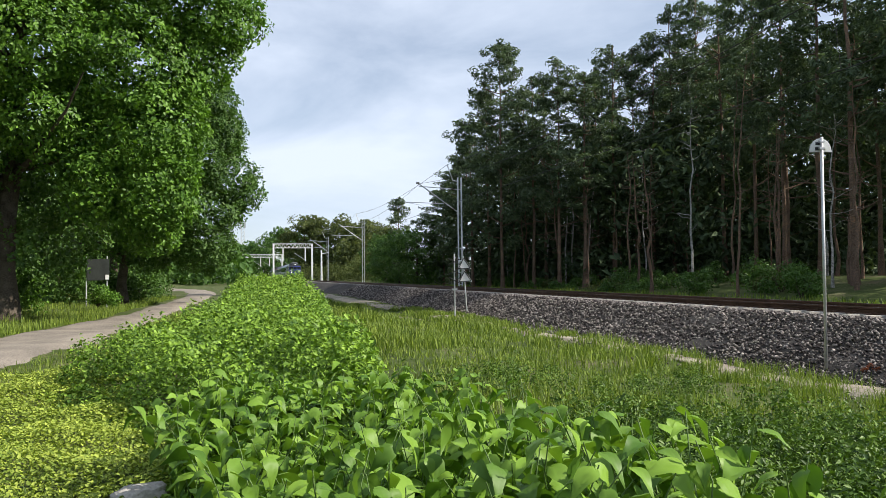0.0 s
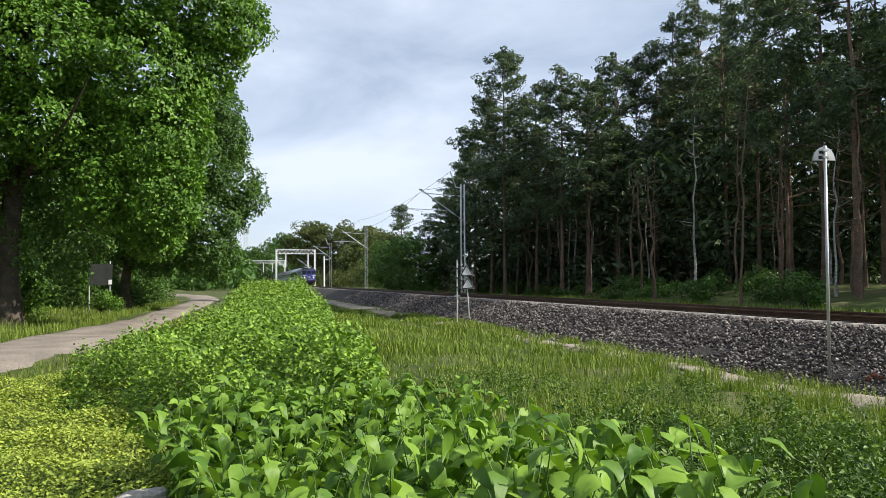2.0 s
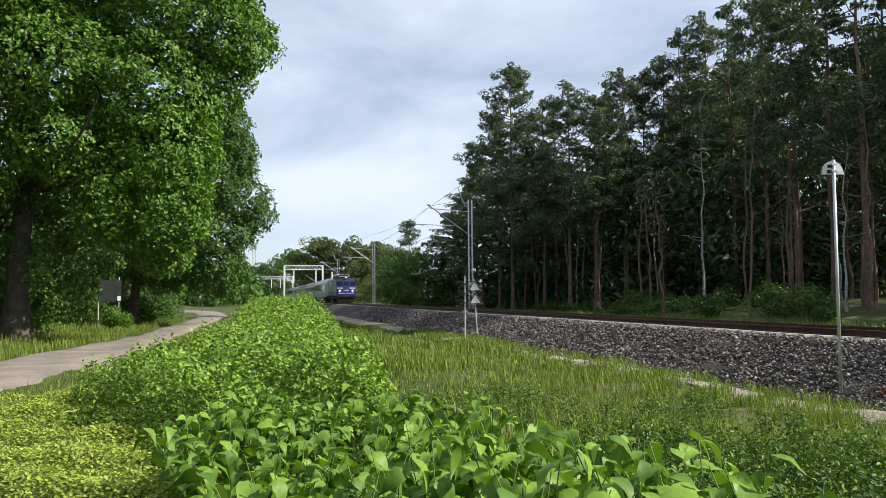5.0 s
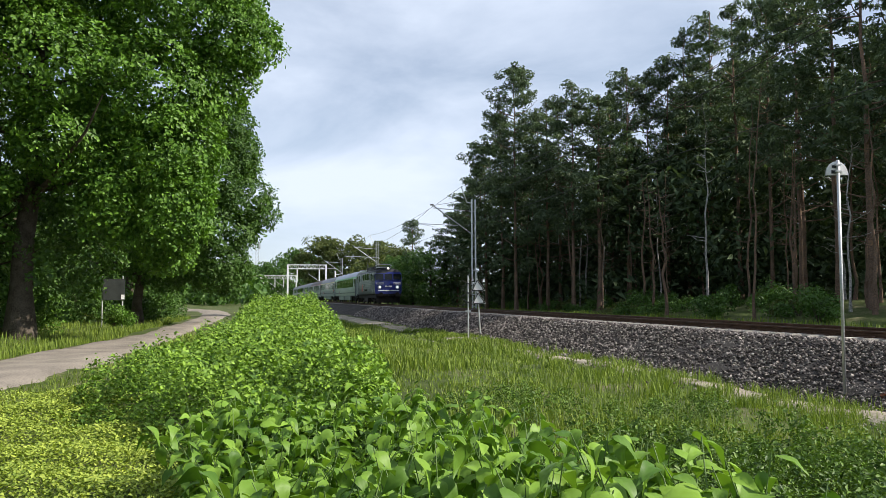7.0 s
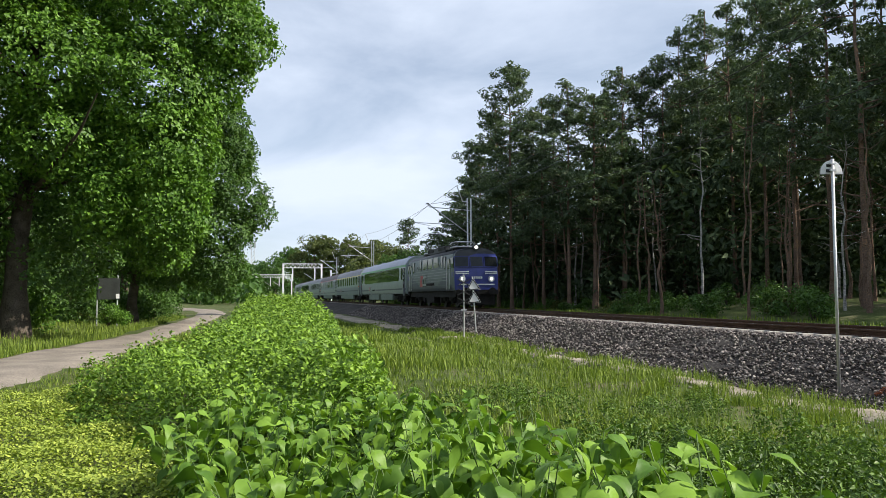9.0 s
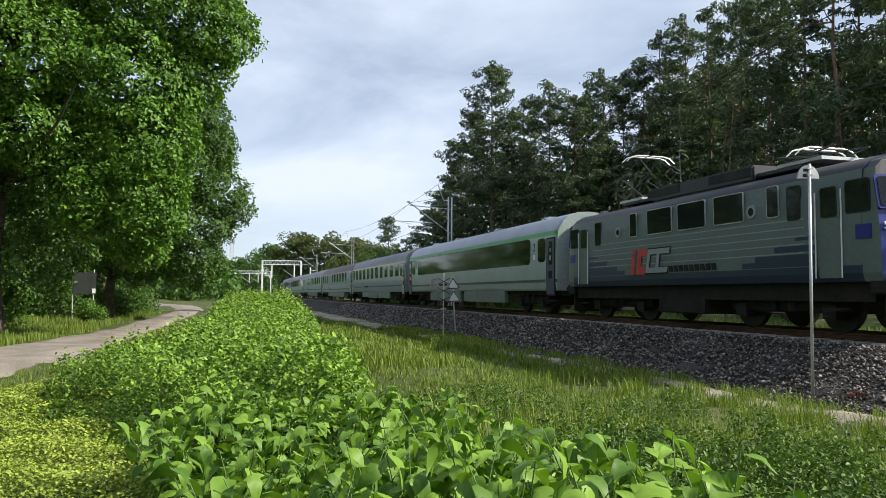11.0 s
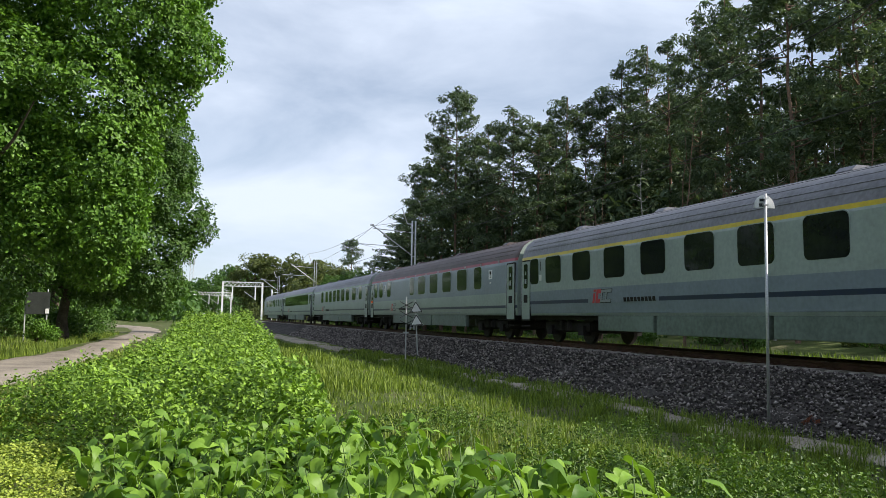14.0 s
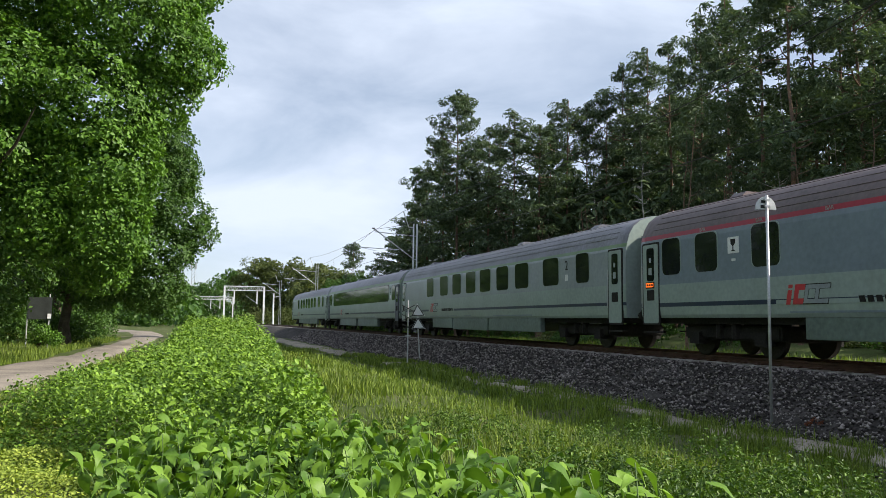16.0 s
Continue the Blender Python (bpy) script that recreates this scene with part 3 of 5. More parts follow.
def build_forest():
    protos = []
    rows = [(19.28, 0.303, 64), (17.1, 0.20, 74), (23.45, 0.277, 60), (27.4, 0.288, 64), (31.6, 0.331, 66)]
    hs = []
    for az, s, d in rows:
        x, y = polar(az, d)
        g = float(ground_z(x, y))
        h = 1.6 + s * d - g
        hs.append(h)
        protos.append(pine((x, y, g), h, 3.5 if az < 20 else 2.9, 0.16 if az < 20 else 0.34, PINE_LABEL, dense=1.75 if az < 20 else 1.1))
    # Pines at 50 degrees and more stand out of view, added to shade the forest.
    more = [(15.9, 0.14, 84), (14.9, 0.11, 92), (16.6, 0.165, 80), (18.3, 0.24, 72), (21.6, 0.255, 64), (25.3, 0.258, 60), (29.0, 0.285, 66), (30.2, 0.30, 66), (22.5, 0.25, 70), (26.3, 0.262, 68),
            (33.2, 0.35, 66), (35, 0.36, 62), (37, 0.39, 58), (39, 0.41, 56), (41, 0.43, 50), (43, 0.45, 43), (44.5, 0.44, 52), (46, 0.46, 46), (48, 0.47, 50), (50, 0.4, 52), (53, 0.38, 50), (56, 0.36, 48), (59, 0.34, 50), (62, 0.33, 52), (51, 0.4, 60), (57, 0.36, 62), (50.5, 0.33, 42), (53.5, 0.32, 43), (55, 0.33, 40), (58, 0.32, 41), (61, 0.31, 42), (47.5, 0.42, 44)]
    spots = [(*polar(az, d), s * d + 1.6) for az, s, d in more]
    for i in range(32):
        y = 8 + 82 * rng.random()
        x = 31 + 25 * rng.random()
        d = math.hypot(x, y)
        az = math.degrees(math.atan2(x, y))
        if az > 52 or y < 0.55 * x:
            continue
        s = np.interp(az, [12, 15, 17, 19, 23, 27, 31, 35, 42, 60], [0.08, 0.12, 0.17, 0.24, 0.25, 0.26, 0.29, 0.34, 0.43, 0.5])
        spots.append((x, y, min(s * d * 0.97 + 1.6, 23)))
    for i, (x, y, top) in enumerate(spots):
        k = 2 + i % 3 if i > 4 else i % 5
        g = float(ground_z(x, y))
        f = (top - g) / hs[k]
        w = 0.85 + 0.35 * rng.random()
        ob = copy_thing(protos[k], pose(x, y, g, 0, 0, 360 * rng.random()) @ Matrix.Diagonal((w, w, f, 1)))
    # thin pale trunks standing inside the forest
    for i in range(56):
        y = 26 + 56 * rng.random()
        x = 23.5 + 15 * rng.random()
        g = float(ground_z(x, y))
        h = 8 + 6 * rng.random()
        V, F = trunk_np(h, 0.05 + 0.06 * rng.random(), (rng.normal(0, 0.4), rng.normal(0, 0.4)), 14, 1.6, 0.3, 0.95, 0.25)
        t = new("bare_tree", mesh_np("bare_tree", V, F, M_BIRCH if i % 4 == 0 else M_PINEBARK, True))
        t.location = (x, y, g)
        tagged(t, "slender pale bare trunk with dead side branches" if i % 4 == 0 else "slender reddish pine trunk with dead side branches", "bare tree", "bare forest trees")
    # deep woods behind, the forest's inner shade put into their needle colour
    C = []
    for i in range(420):
        a, d = 11 + 56 * rng.random(), 62 + 45 * rng.random()
        x, y = polar(a, d)
        s = np.interp(a, [11, 15, 17, 20, 27, 35, 60], [0.04, 0.08, 0.14, 0.2, 0.21, 0.28, 0.4])
        if x > 30:
            C.append((x, y, 0.8 + (0.9 * s * d) * rng.random(), 2.4, 2.4, 1.8))
    for i in range(420):
        a, d = 11 + 46 * rng.random(), 62 + 70 * rng.random()
        x, y = polar(a, d)
        if x > 22.5 + 0.1 * max(0, 90 - y):
            C.append((x, y, 0.6 + 2.6 * rng.random(), 2.2, 2.2, 1.6))
    for i in range(300):
        a, d = 18 + 34 * rng.random(), 72 + 30 * rng.random()
        x, y = polar(a, d)
        C.append((x, y, 0.8 + 6 * rng.random(), 2.2, 2.2, 1.7))
    for i in range(150):
        a, d = 14 + 40 * rng.random(), 70 + 30 * rng.random()
        x, y = polar(a, d)
        C.append((x, y, 1 + 9 * rng.random() ** 1.5 * min(1, a / 22), 2.6, 2.6, 2.0))
    for i in range(330):
        a, d = 26 + 27 * rng.random(), 58 + 30 * rng.random()
        x, y = polar(a, d)
        C.append((x, y, 1 + 13 * rng.random(), 2.4, 2.4, 1.9))
    for i in range(150):
        a, d = 19 + 16 * rng.random(), 72 + 22 * rng.random()
        x, y = polar(a, d)
        C.append((x, y, 5 + (0.19 * d - 6) * rng.random(), 2.0, 2.0, 1.6))
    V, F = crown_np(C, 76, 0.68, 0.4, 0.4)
    tagged(new("far_woods", mesh_np("far_woods", V, F, M_DEEP)), "dense pine woods further back, needles coloured dark for forest shade", "woods", kind="stuff")


def build_closing_woods():
    C = []
    # Unseen ring of woods, added to keep low sky light off the train's side.
    for i in range(600):
        a = 150 + 182 * rng.random() if i < 470 else 75 + 75 * rng.random()
        d = 38 + 30 * rng.random() if i < 470 else 95 + 30 * rng.random()
        x, y = polar(a, d)
        C.append((x, y, 0.5 + (17 if i < 470 else 11) * rng.random(), 2.8, 2.8, 2.2))
    for i in range(170):
        y = 66 + 30 * rng.random()
        x = -26 + 15 * rng.random()
        C.append((x, y, 0.5 + 9 * rng.random(), 1.9, 1.9, 1.6))
    # Hidden woods far left, added to darken what the train windows reflect.
    for i in range(300):
        y = 75 + 230 * rng.random()
        x = -0.14 * y - 16 - 40 * rng.random()
        C.append((x, y, 0.5 + 15 * rng.random(), 3, 3, 2.4))
    for i in range(150):                       # beyond the bend of the lane
        x, y = polar(-9 + 9.5 * rng.random(), 155 + 90 * rng.random())
        C.append((x, y, 0.5 + 6 * rng.random(), 2.6, 2.6, 1.8))
    V, F = crown_np(C, 34, 1.55, 0.6, 0.4)
    tagged(new("sky_blocking_woods", mesh_np("sky_blocking_woods", V, F, M_OAK2)), "dense green woods, mostly unseen, added to hold back sky light", "woods", kind="stuff")


def shrub(base, w, h, leaf, label, n=16, per=300, size=0.13):
    C = []
    for i in range(n):
        a, q = rng.random() * 6.283, rng.random() ** 0.5
        zz = h * (0.15 + 0.8 * rng.random()) * (1 - 0.5 * q * q)
        s = 0.22 * (w + h) * (0.5 + 0.4 * rng.random())
        C.append((math.cos(a) * q * w * 0.5, math.sin(a) * q * w * 0.5, zz, s, s, s * 0.8))
    st = []
    for i in range(6):
        a = rng.random() * 6.283
        q = np.linspace(0, 1, 4)[:, None]
        st.append(tube(q * np.array([math.cos(a) * w * 0.3, math.sin(a) * w * 0.3, h * 0.8]) + np.array([0, 0, -0.1]), 0.02 * (1.2 - q[:, 0]), 5))
    s = empty("shrub", pose(*base))
    tagged(s, label, "shrub", "shrubs")
    for nm, (V, F), m in (("stem", join(st), M_BARK), ("foliage", crown_np(C, per, size), leaf)):
        ob = new(nm, mesh_np(nm, V, F, m))
        ob.parent = s
    return s


def build_left_trees():
    lab = "large broad-leaved tree in full green leaf over the lane"
    big = [(0.9, 0, 15.8, 5.0, 5.0, 4.2), (-3.6, 0, 16.0, 5.4, 5.0, 5.0), (5.5, -0.2, 12.6, 3.1, 3.0, 2.7), (7.3, -0.6, 11.4, 2.0, 2.0, 1.6), (6.4, 0, 14.6, 2.7, 2.6, 2.2), (4.2, -0.6, 9.2, 3.0, 2.8, 2.3),
           (5.0, -1.0, 6.9, 2.2, 2.2, 2.1), (5.1, -1.0, 4.6, 1.8, 1.8, 1.8), (3.3, -1.4, 4.9, 1.3, 1.5, 1.7), (1.2, -1.4, 9.6, 2.7, 2.4, 2.2), (1.6, -1.4, 6.9, 1.9, 1.8, 1.6), (-1.6, -1.6, 11.5, 2.8, 2.6, 2.4),
           (-4.6, -1.8, 10.8, 2.6, 2.4, 2.0), (-2.0, -2.0, 7.4, 1.1, 1.1, 0.9), (-0.4, -1.8, 5.3, 0.8, 0.9, 0.6), (5.0, 0, 3.2, 1.2, 1.4, 1.0), (6.9, -0.3, 9.9, 1.5, 1.5, 1.3)]
    plant_tree("tree", (-8.2, 31, 0.3), trunk_np(17, 0.42, (1.0, 0), 22, 5.5, 0.2, 0.9), spray_crown(big, 560, 22, 0.17, 0.36), M_BARK, M_OAK, lab)
    mid = [(4.7, 0, 11.6, 2.1, 2.1, 1.9), (5.4, -0.2, 10.2, 1.7, 1.8, 1.6), (3.2, 0, 11.3, 2.7, 2.9, 2.4), (3.6, 0, 8.6, 3.3, 3.2, 2.6), (5.6, -0.5, 7.3, 2.3, 2.4, 1.5), (6.7, -0.4, 6.2, 1.5, 1.6, 1.0), (4.2, -0.5, 5.4, 2.9, 2.8, 2.0), (4.6, -0.5, 3.1, 2.1, 2.2, 1.6), (1.0, 0, 9.0, 3.4, 3.2, 3.4), (1.4, 0, 4.6, 3.0, 2.8, 2.8), (5.3, 0.2, 9.4, 1.6, 1.6, 1.4)]
    plant_tree("tree", (-6.6, 48.5, 0.3), trunk_np(11, 0.3, (1.6, 0), 16, 4.5, 0.2, 0.9), spray_crown(mid, 420, 18, 0.2, 0.38, 0.55), M_BARK, M_OAK2, "broad-leaved tree leaning over the far lane")
    broadleaf((-15.0, 28, 0.4), 21, 6.8, 0.1, 170, 240, 0.3, M_OAK2, label="tall broad-leaved tree with a dark crown", cr=1.5, r=0.4)
    broadleaf((-12.5, 42, 0.4), 19, 6.5, 0.03, 120, 200, 0.32, M_OAK2, label="broad-leaved tree deep in the grove", cr=1.6, r=0.35)
    broadleaf((-20, 38, 0.4), 20, 7.5, 0.02, 120, 200, 0.36, M_OAK2, label="broad-leaved tree deep in the grove", cr=1.8, r=0.35)
    broadleaf((-9.0, 62, 0.3), 15, 6.2, 0.02, 110, 200, 0.32, M_OAK2, label="broad-leaved tree beside the far lane", cr=1.6, r=0.3)
    broadleaf((-10.5, 21.5, 0.4), 17.5, 3.2, 0.45, 46, 300, 0.14, M_FAR, M_BIRCH, "slender birch with light hanging foliage", cr=1.0, r=0.16, off=(0.6, 0))
    broadleaf((-9.8, 33.5, 0.3), 8.5, 4.2, 0.02, 70, 380, 0.2, M_OAK2, label="young leafy tree under the tall crowns", cr=1.2, r=0.14)
    broadleaf((-14.5, 33, 0.3), 9.5, 4.6, 0.02, 70, 340, 0.22, M_OAK2, label="young leafy tree under the tall crowns", cr=1.3, r=0.14)
    broadleaf((-12.2, 39, 0.3), 7.5, 3.2, 0.04, 60, 340, 0.22, M_OAK2, label="young leafy tree under the tall crowns", cr=1.1, r=0.12)
    lab = "dense leafy shrub in the shade under the trees"
    for x, y, w, h in [(-9.2, 47, 3, 2.6), (-7.2, 50, 2.6, 2.2), (-11.5, 46, 3.4, 2.8), (-14.5, 44, 4, 3), (-6.6, 58, 3, 2.4), (-12, 33, 2.6, 1.5), (-18, 36, 4, 2.6), (-15, 30, 2.4, 1.3), (-7.6, 67, 4, 3), (-23, 44, 5, 4), (-17, 52, 6, 5)]:
        shrub((x, y, float(ground_z(x, y))), w, h, M_OAK2, lab, 14, 150, 0.19)
    shrub((-9.3, 36, 0.3), 2.6, 1.5, M_OAK, "sunlit feathery shrub at the lane's edge", 12, 220, 0.13)
    shrub((-6.6, 40.5, 0.3), 1.6, 0.9, M_OAK, "low sunlit shrub at the lane's edge", 10, 200, 0.1)


def build_far_trees():
    lab = "distant broad-leaved tree with yellowing crown"
    for az, top, d, r in [(9.3, 0.079, 232, 7), (7.9, 0.078, 236, 7.5), (6.3, 0.077, 240, 7.5), (4.7, 0.081, 244, 6.5), (3.3, 0.062, 290, 9), (10.4, 0.062, 215, 6), (8.6, 0.05, 205, 6), (5.4, 0.055, 260, 8), (1.9, 0.052, 330, 11), (0.5, 0.046, 340, 11), (-1.2, 0.045, 345, 12), (-3.2, 0.05, 330, 12), (2.6, 0.05, 350, 12)]:
        x, y = polar(az, d)
        h = 1.5 + top * d
        broadleaf((x, y, 0.2), h, r, 0.02, 46, 110, 0.8, M_FAR if d < 260 else M_OAK2, label=lab, cr=2.4, r=0.3)
    lab = "dark rounded broad-leaved tree standing in shade"
    for az, top, d, r in [(11.6, 0.058, 96, 3.2), (12.9, 0.06, 92, 3.0), (10.6, 0.05, 120, 3.6)]:
        x, y = polar(az, d)
        broadleaf((x, y, 0.3), 1.3 + top * d, r, 0.0, 44, 260, 0.3, M_OAK2, label=lab, cr=1.2, r=0.18)
    x, y = polar(11.6, 118)
    pine((x, y, 0.3), 13.0, 2.0, 0.5, "slim pine with a thin open crown", dense=1.1)
    for az, d, w, h in [(9.2, 150, 5, 5), (7.6, 175, 6, 5), (6.0, 185, 5, 4.5), (5.0, 200, 6, 4), (8.2, 165, 4, 7), (4.0, 215, 6, 4), (9.9, 135, 4, 6)]:
        x, y = polar(az, d)
        shrub((x + 3, y, 0.3), w, h, M_FAR, "sunlit shrub beside the distant track", 14, 140, 0.4)


def build_undergrowth():
    lab = "low leafy shrub at the forest edge"
    for i in range(40):
        y = 20 + 62 * rng.random()
        x = 23.0 + 7 * rng.random()
        # Most take the darker leaf, its colour standing in for forest-edge shade.
        shrub((x, y, float(ground_z(x, y))), 1.2 + 1.6 * rng.random(), 0.5 + 1.1 * rng.random(), M_OAK2 if i % 4 else M_FAR, lab, 8, 130, 0.15)


def build_red_plant():
    shrub((10.45, 10.9, -0.14), 0.3, 0.12, M_REDLEAF, "low reddened plant at the foot of the ballast", 8, 60, 0.035)


def blades(x, y, h, w, lean=0.35):
    k = len(x)
    z = ground_z(x, y)
    a = rng.random(k) * 6.283
    b = a + 1.57 + rng.normal(0, 0.5, k)
    base = np.stack([x, y, z - 0.02], 1)
    side = np.stack([np.cos(a), np.sin(a), 0 * a], 1) * (w / 2)[:, None]
    ln = np.stack([np.cos(b), np.sin(b), 0 * b], 1) * (h * lean * rng.random(k))[:, None]
    mid = base + ln * 0.35 + np.stack([0 * h, 0 * h, h * 0.6], 1)
    tip = base + ln + np.stack([0 * h, 0 * h, h], 1)
    V = np.stack([base - side, base + side, mid + side * 0.8, mid - side * 0.8, tip], 1).reshape(-1, 3)
    i = np.arange(k)[:, None] * 5
    F = np.concatenate([i + [0, 1, 2], i + [0, 2, 3], i + [3, 2, 4]], 1).reshape(-1, 3)
    return V, F


def patchy(x, y, s, cut):
    v = np.sin(x * s + 1.3 * np.sin(y * s * 0.7)) + np.sin(y * s * 0.9 + 2 + np.sin(x * s * 1.3)) + 0.6 * np.sin((x + y) * s * 2.3)
    return v > cut


LEFT_EDGE = ([1.4, 2.3, 3, 4, 5, 7, 8.5, 10.2, 11.5, 13, 16, 22, 30, 40], [0.2, 0.08, -0.05, -0.4, -0.5, -0.6, -0.95, -1.9, -2.6, -2.3, -1.5, -1.25, -1.0, -0.4])
RIGHT_EDGE = ([1.6, 4, 7, 11, 18, 26, 34, 40], [1.75, 1.7, 1.65, 1.9, 2.35, 2.7, 2.9, 1.8])


def build_grass():
    out = []
    k = 125000                                 # strip between the bushes and the ballast
    y = 2.2 + 52 * rng.random(k) ** 2.0
    x = 1.5 + 8.7 * rng.random(k)
    thin = patchy(x, y, 1.6, -0.5) & patchy(x, y, 4.1, -0.9)
    keep = (thin | (rng.random(k) < 0.4)) & (patchy(x, y, 1.1, -0.8) | (x < 7.4) | (rng.random(k) < 0.2)) & (patchy(x, y, 2.3, 0.0) | (x < 8.2))
    x, y = x[keep], y[keep]
    h = (0.035 + 0.13 * rng.random(len(x)) ** 1.8) * (1 + 0.9 * patchy(x, y, 0.8, 0.4)) * (1 + 0.5 * patchy(x, y, 3.7, 0.6))
    h = h * (1 - 0.55 * ((y > 30) & (x > 6.5)))
    out.append(blades(x, y, h, 0.004 + 0.0010 * y, 0.8))
    k = 260                                    # tufts in the sand below the ballast
    cy, cx = 8 + 34 * rng.random(k) ** 1.3, 7.6 + 2.4 * rng.random(k)
    m = 60
    x = (cx[:, None] + rng.normal(0, 0.11, (k, m))).ravel()
    y = (cy[:, None] + rng.normal(0, 0.11, (k, m))).ravel()
    out.append(blades(x, y, 0.08 + 0.2 * rng.random(k * m), 0.004 + 0.0008 * y, 0.6))
    k = 30000                                  # verge left of the lane
    y = 20 + 45 * rng.random(k) ** 1.3
    cx = np.interp(y, [r[1] for r in ROAD], [r[0] for r in ROAD])
    x = cx - 1.5 - 9 * rng.random(k) ** 1.5
    out.append(blades(x, y, 0.08 + 0.3 * rng.random(k) ** 1.5, np.full(k, 0.018)))
    k = 14000                                  # between the lane and the bushes
    y = 6 + 30 * rng.random(k) ** 1.4
    cx = np.interp(y, [r[1] for r in ROAD], [r[0] + r[2] / 2 for r in ROAD])
    x = cx - 0.1 + (np.interp(y, *LEFT_EDGE) - cx + 0.3) * rng.random(k)
    out.append(blades(x, y, 0.04 + 0.16 * rng.random(k) ** 1.5, 0.006 + 0.0005 * y, 0.9))
    k = 15000                                  # beyond the track
    y = 10 + 110 * rng.random(k) ** 1.3
    x = 17.6 + 5.5 * rng.random(k)
    out.append(blades(x, y, 0.12 + 0.28 * rng.random(k), 0.03 + 0.0006 * y))
    V, F = join(out)
    tagged(new("grass", mesh_np("grass", V, F, M_GRASS)), "rough green grass with dry stalks", "grass", kind="stuff")


def canopy(x, y):
    """Top of the bush mass above the ground, and whether a point lies under it."""
    l, r = np.interp(y, *LEFT_EDGE), np.interp(y, *RIGHT_EDGE)
    e = np.minimum(x - l, r - x)
    top = np.interp(y, [1.5, 3, 4.5, 8, 12, 16, 22, 30, 38, 41], [1.1, 1.02, 0.92, 0.82, 0.74, 0.82, 1.05, 1.36, 1.3, 0.5])
    z = top * sm(-0.12, 1.3, x - l) ** 0.8 * sm(-0.12, 0.55, r - x) + 0.10 * np.sin(x * 2.9 + y) * np.sin(y * 1.7 - x) * (e > 0.1)
    return z, e


def build_bush():
    out = []
    for k, y0, size, sink in ((175000, 4.0, 0.046, 0.6), (9000, 5.5, 0.07, 0.3), (16000, 1.7, 0.06, 0.8)):
        y = y0 + (37 if size < 0.07 or sink < 0.5 else 4.2) * rng.random(k) ** 1.6
        l, r = np.interp(y, *LEFT_EDGE), np.interp(y, *RIGHT_EDGE)
        x = l - 0.12 + (r - l + 0.24) * rng.random(k)
        top, e = canopy(x, y)
        lump = (0.34 * np.sin(x * 4.1 + 1.7 * np.sin(y * 2.2)) * np.sin(y * 3.3 + x) + 0.16 * np.sin(x * 9.3 + 2 * np.sin(y * 5.1)) * np.sin(y * 7.7 - 1.3 * x)) * sm(0, 0.4, e)
        top = (top + lump) * (1 - 0.42 * sm(-0.6, 0.1, x) * sm(7.5, 5.0, y))
        z = ground_z(x, y) + top * (1 - sink * rng.random(k) ** 1.8) + rng.normal(0, 0.035, k) + 0.12 * rng.random(k) * (rng.random(k) < 0.03) * (e > 0.4)
        N = unit(np.stack([rng.normal(0.15, 0.6, k), rng.normal(-0.2, 0.6, k), np.full(k, 0.8)], 1))
        out.append(leaves(np.stack([x, y, z], 1), N, size + 0.0010 * y, 0.6))
    V, F = join(out)
    tagged(new("bush_foliage", mesh_np("bush_foliage", V, F, M_KNOT)), "mass of fresh green knotweed and bramble leaves", "foliage", kind="stuff")
    C = []                                     # low weeds on the bank
    for i in range(800):
        y = 2.4 + 9 * rng.random() ** 1.4
        x = 1.5 + (1.2 + 0.42 * y) * rng.random()
        if patchy(x, y, 2.0, 0.0):
            s = 0.10 + 0.12 * rng.random()
            C.append((x, y, float(ground_z(x, y)) + 0.05 + 0.22 * rng.random(), s, s, s))
    for i in range(360):                       # knee-high weeds beside the knotweed
        y = 3.0 + 3.6 * rng.random()
        x = 1.9 + 3.2 * rng.random() + 0.25 * (y - 3)
        s = 0.09 + 0.09 * rng.random()
        C.append((x, y, float(ground_z(x, y)) + 0.05 + (0.42 + 0.15 * math.sin(3 * x + 2 * y)) * rng.random(), s, s, s))
    V, F = crown_np(C, 75, 0.042, 0.5, 0.7)
    tagged(new("low_weeds", mesh_np("low_weeds", V, F, M_WEED)), "low leafy weeds growing among the grass", "weeds", kind="stuff")
    k = 165000                                 # low cover in front of the bushes
    y = 3.6 + 9.5 * rng.random(k) ** 1.3
    x = -6.5 + 8.5 * rng.random(k)
    e = canopy(x, y)[1]
    keep = (e < 0.7) & (x < 0.9) & (x > -0.36 * y - 1.2) & ((x + 0.63) ** 2 + (y - 5.45) ** 2 > 0.12)
    x, y = x[keep], y[keep]
    z = ground_z(x, y) + 0.03 + (0.1 + 0.12 * np.sin(x * 3.1 + y * 2) * np.sin(y * 2.7 - x)) * rng.random(len(x)) ** 0.5 + 0.04 * rng.random(len(x))
    N = unit(np.stack([rng.normal(0, 0.45, len(x)), rng.normal(0, 0.45, len(x)), np.full(len(x), 0.9)], 1))
    V, F = leaves(np.stack([x, y, z], 1), N, np.full(len(x), 0.04), 0.62)
    tagged(new("ground_cover", mesh_np("ground_cover", V, F, M_COVER)), "carpet of small yellow-green leaves", "ground cover", kind="stuff")


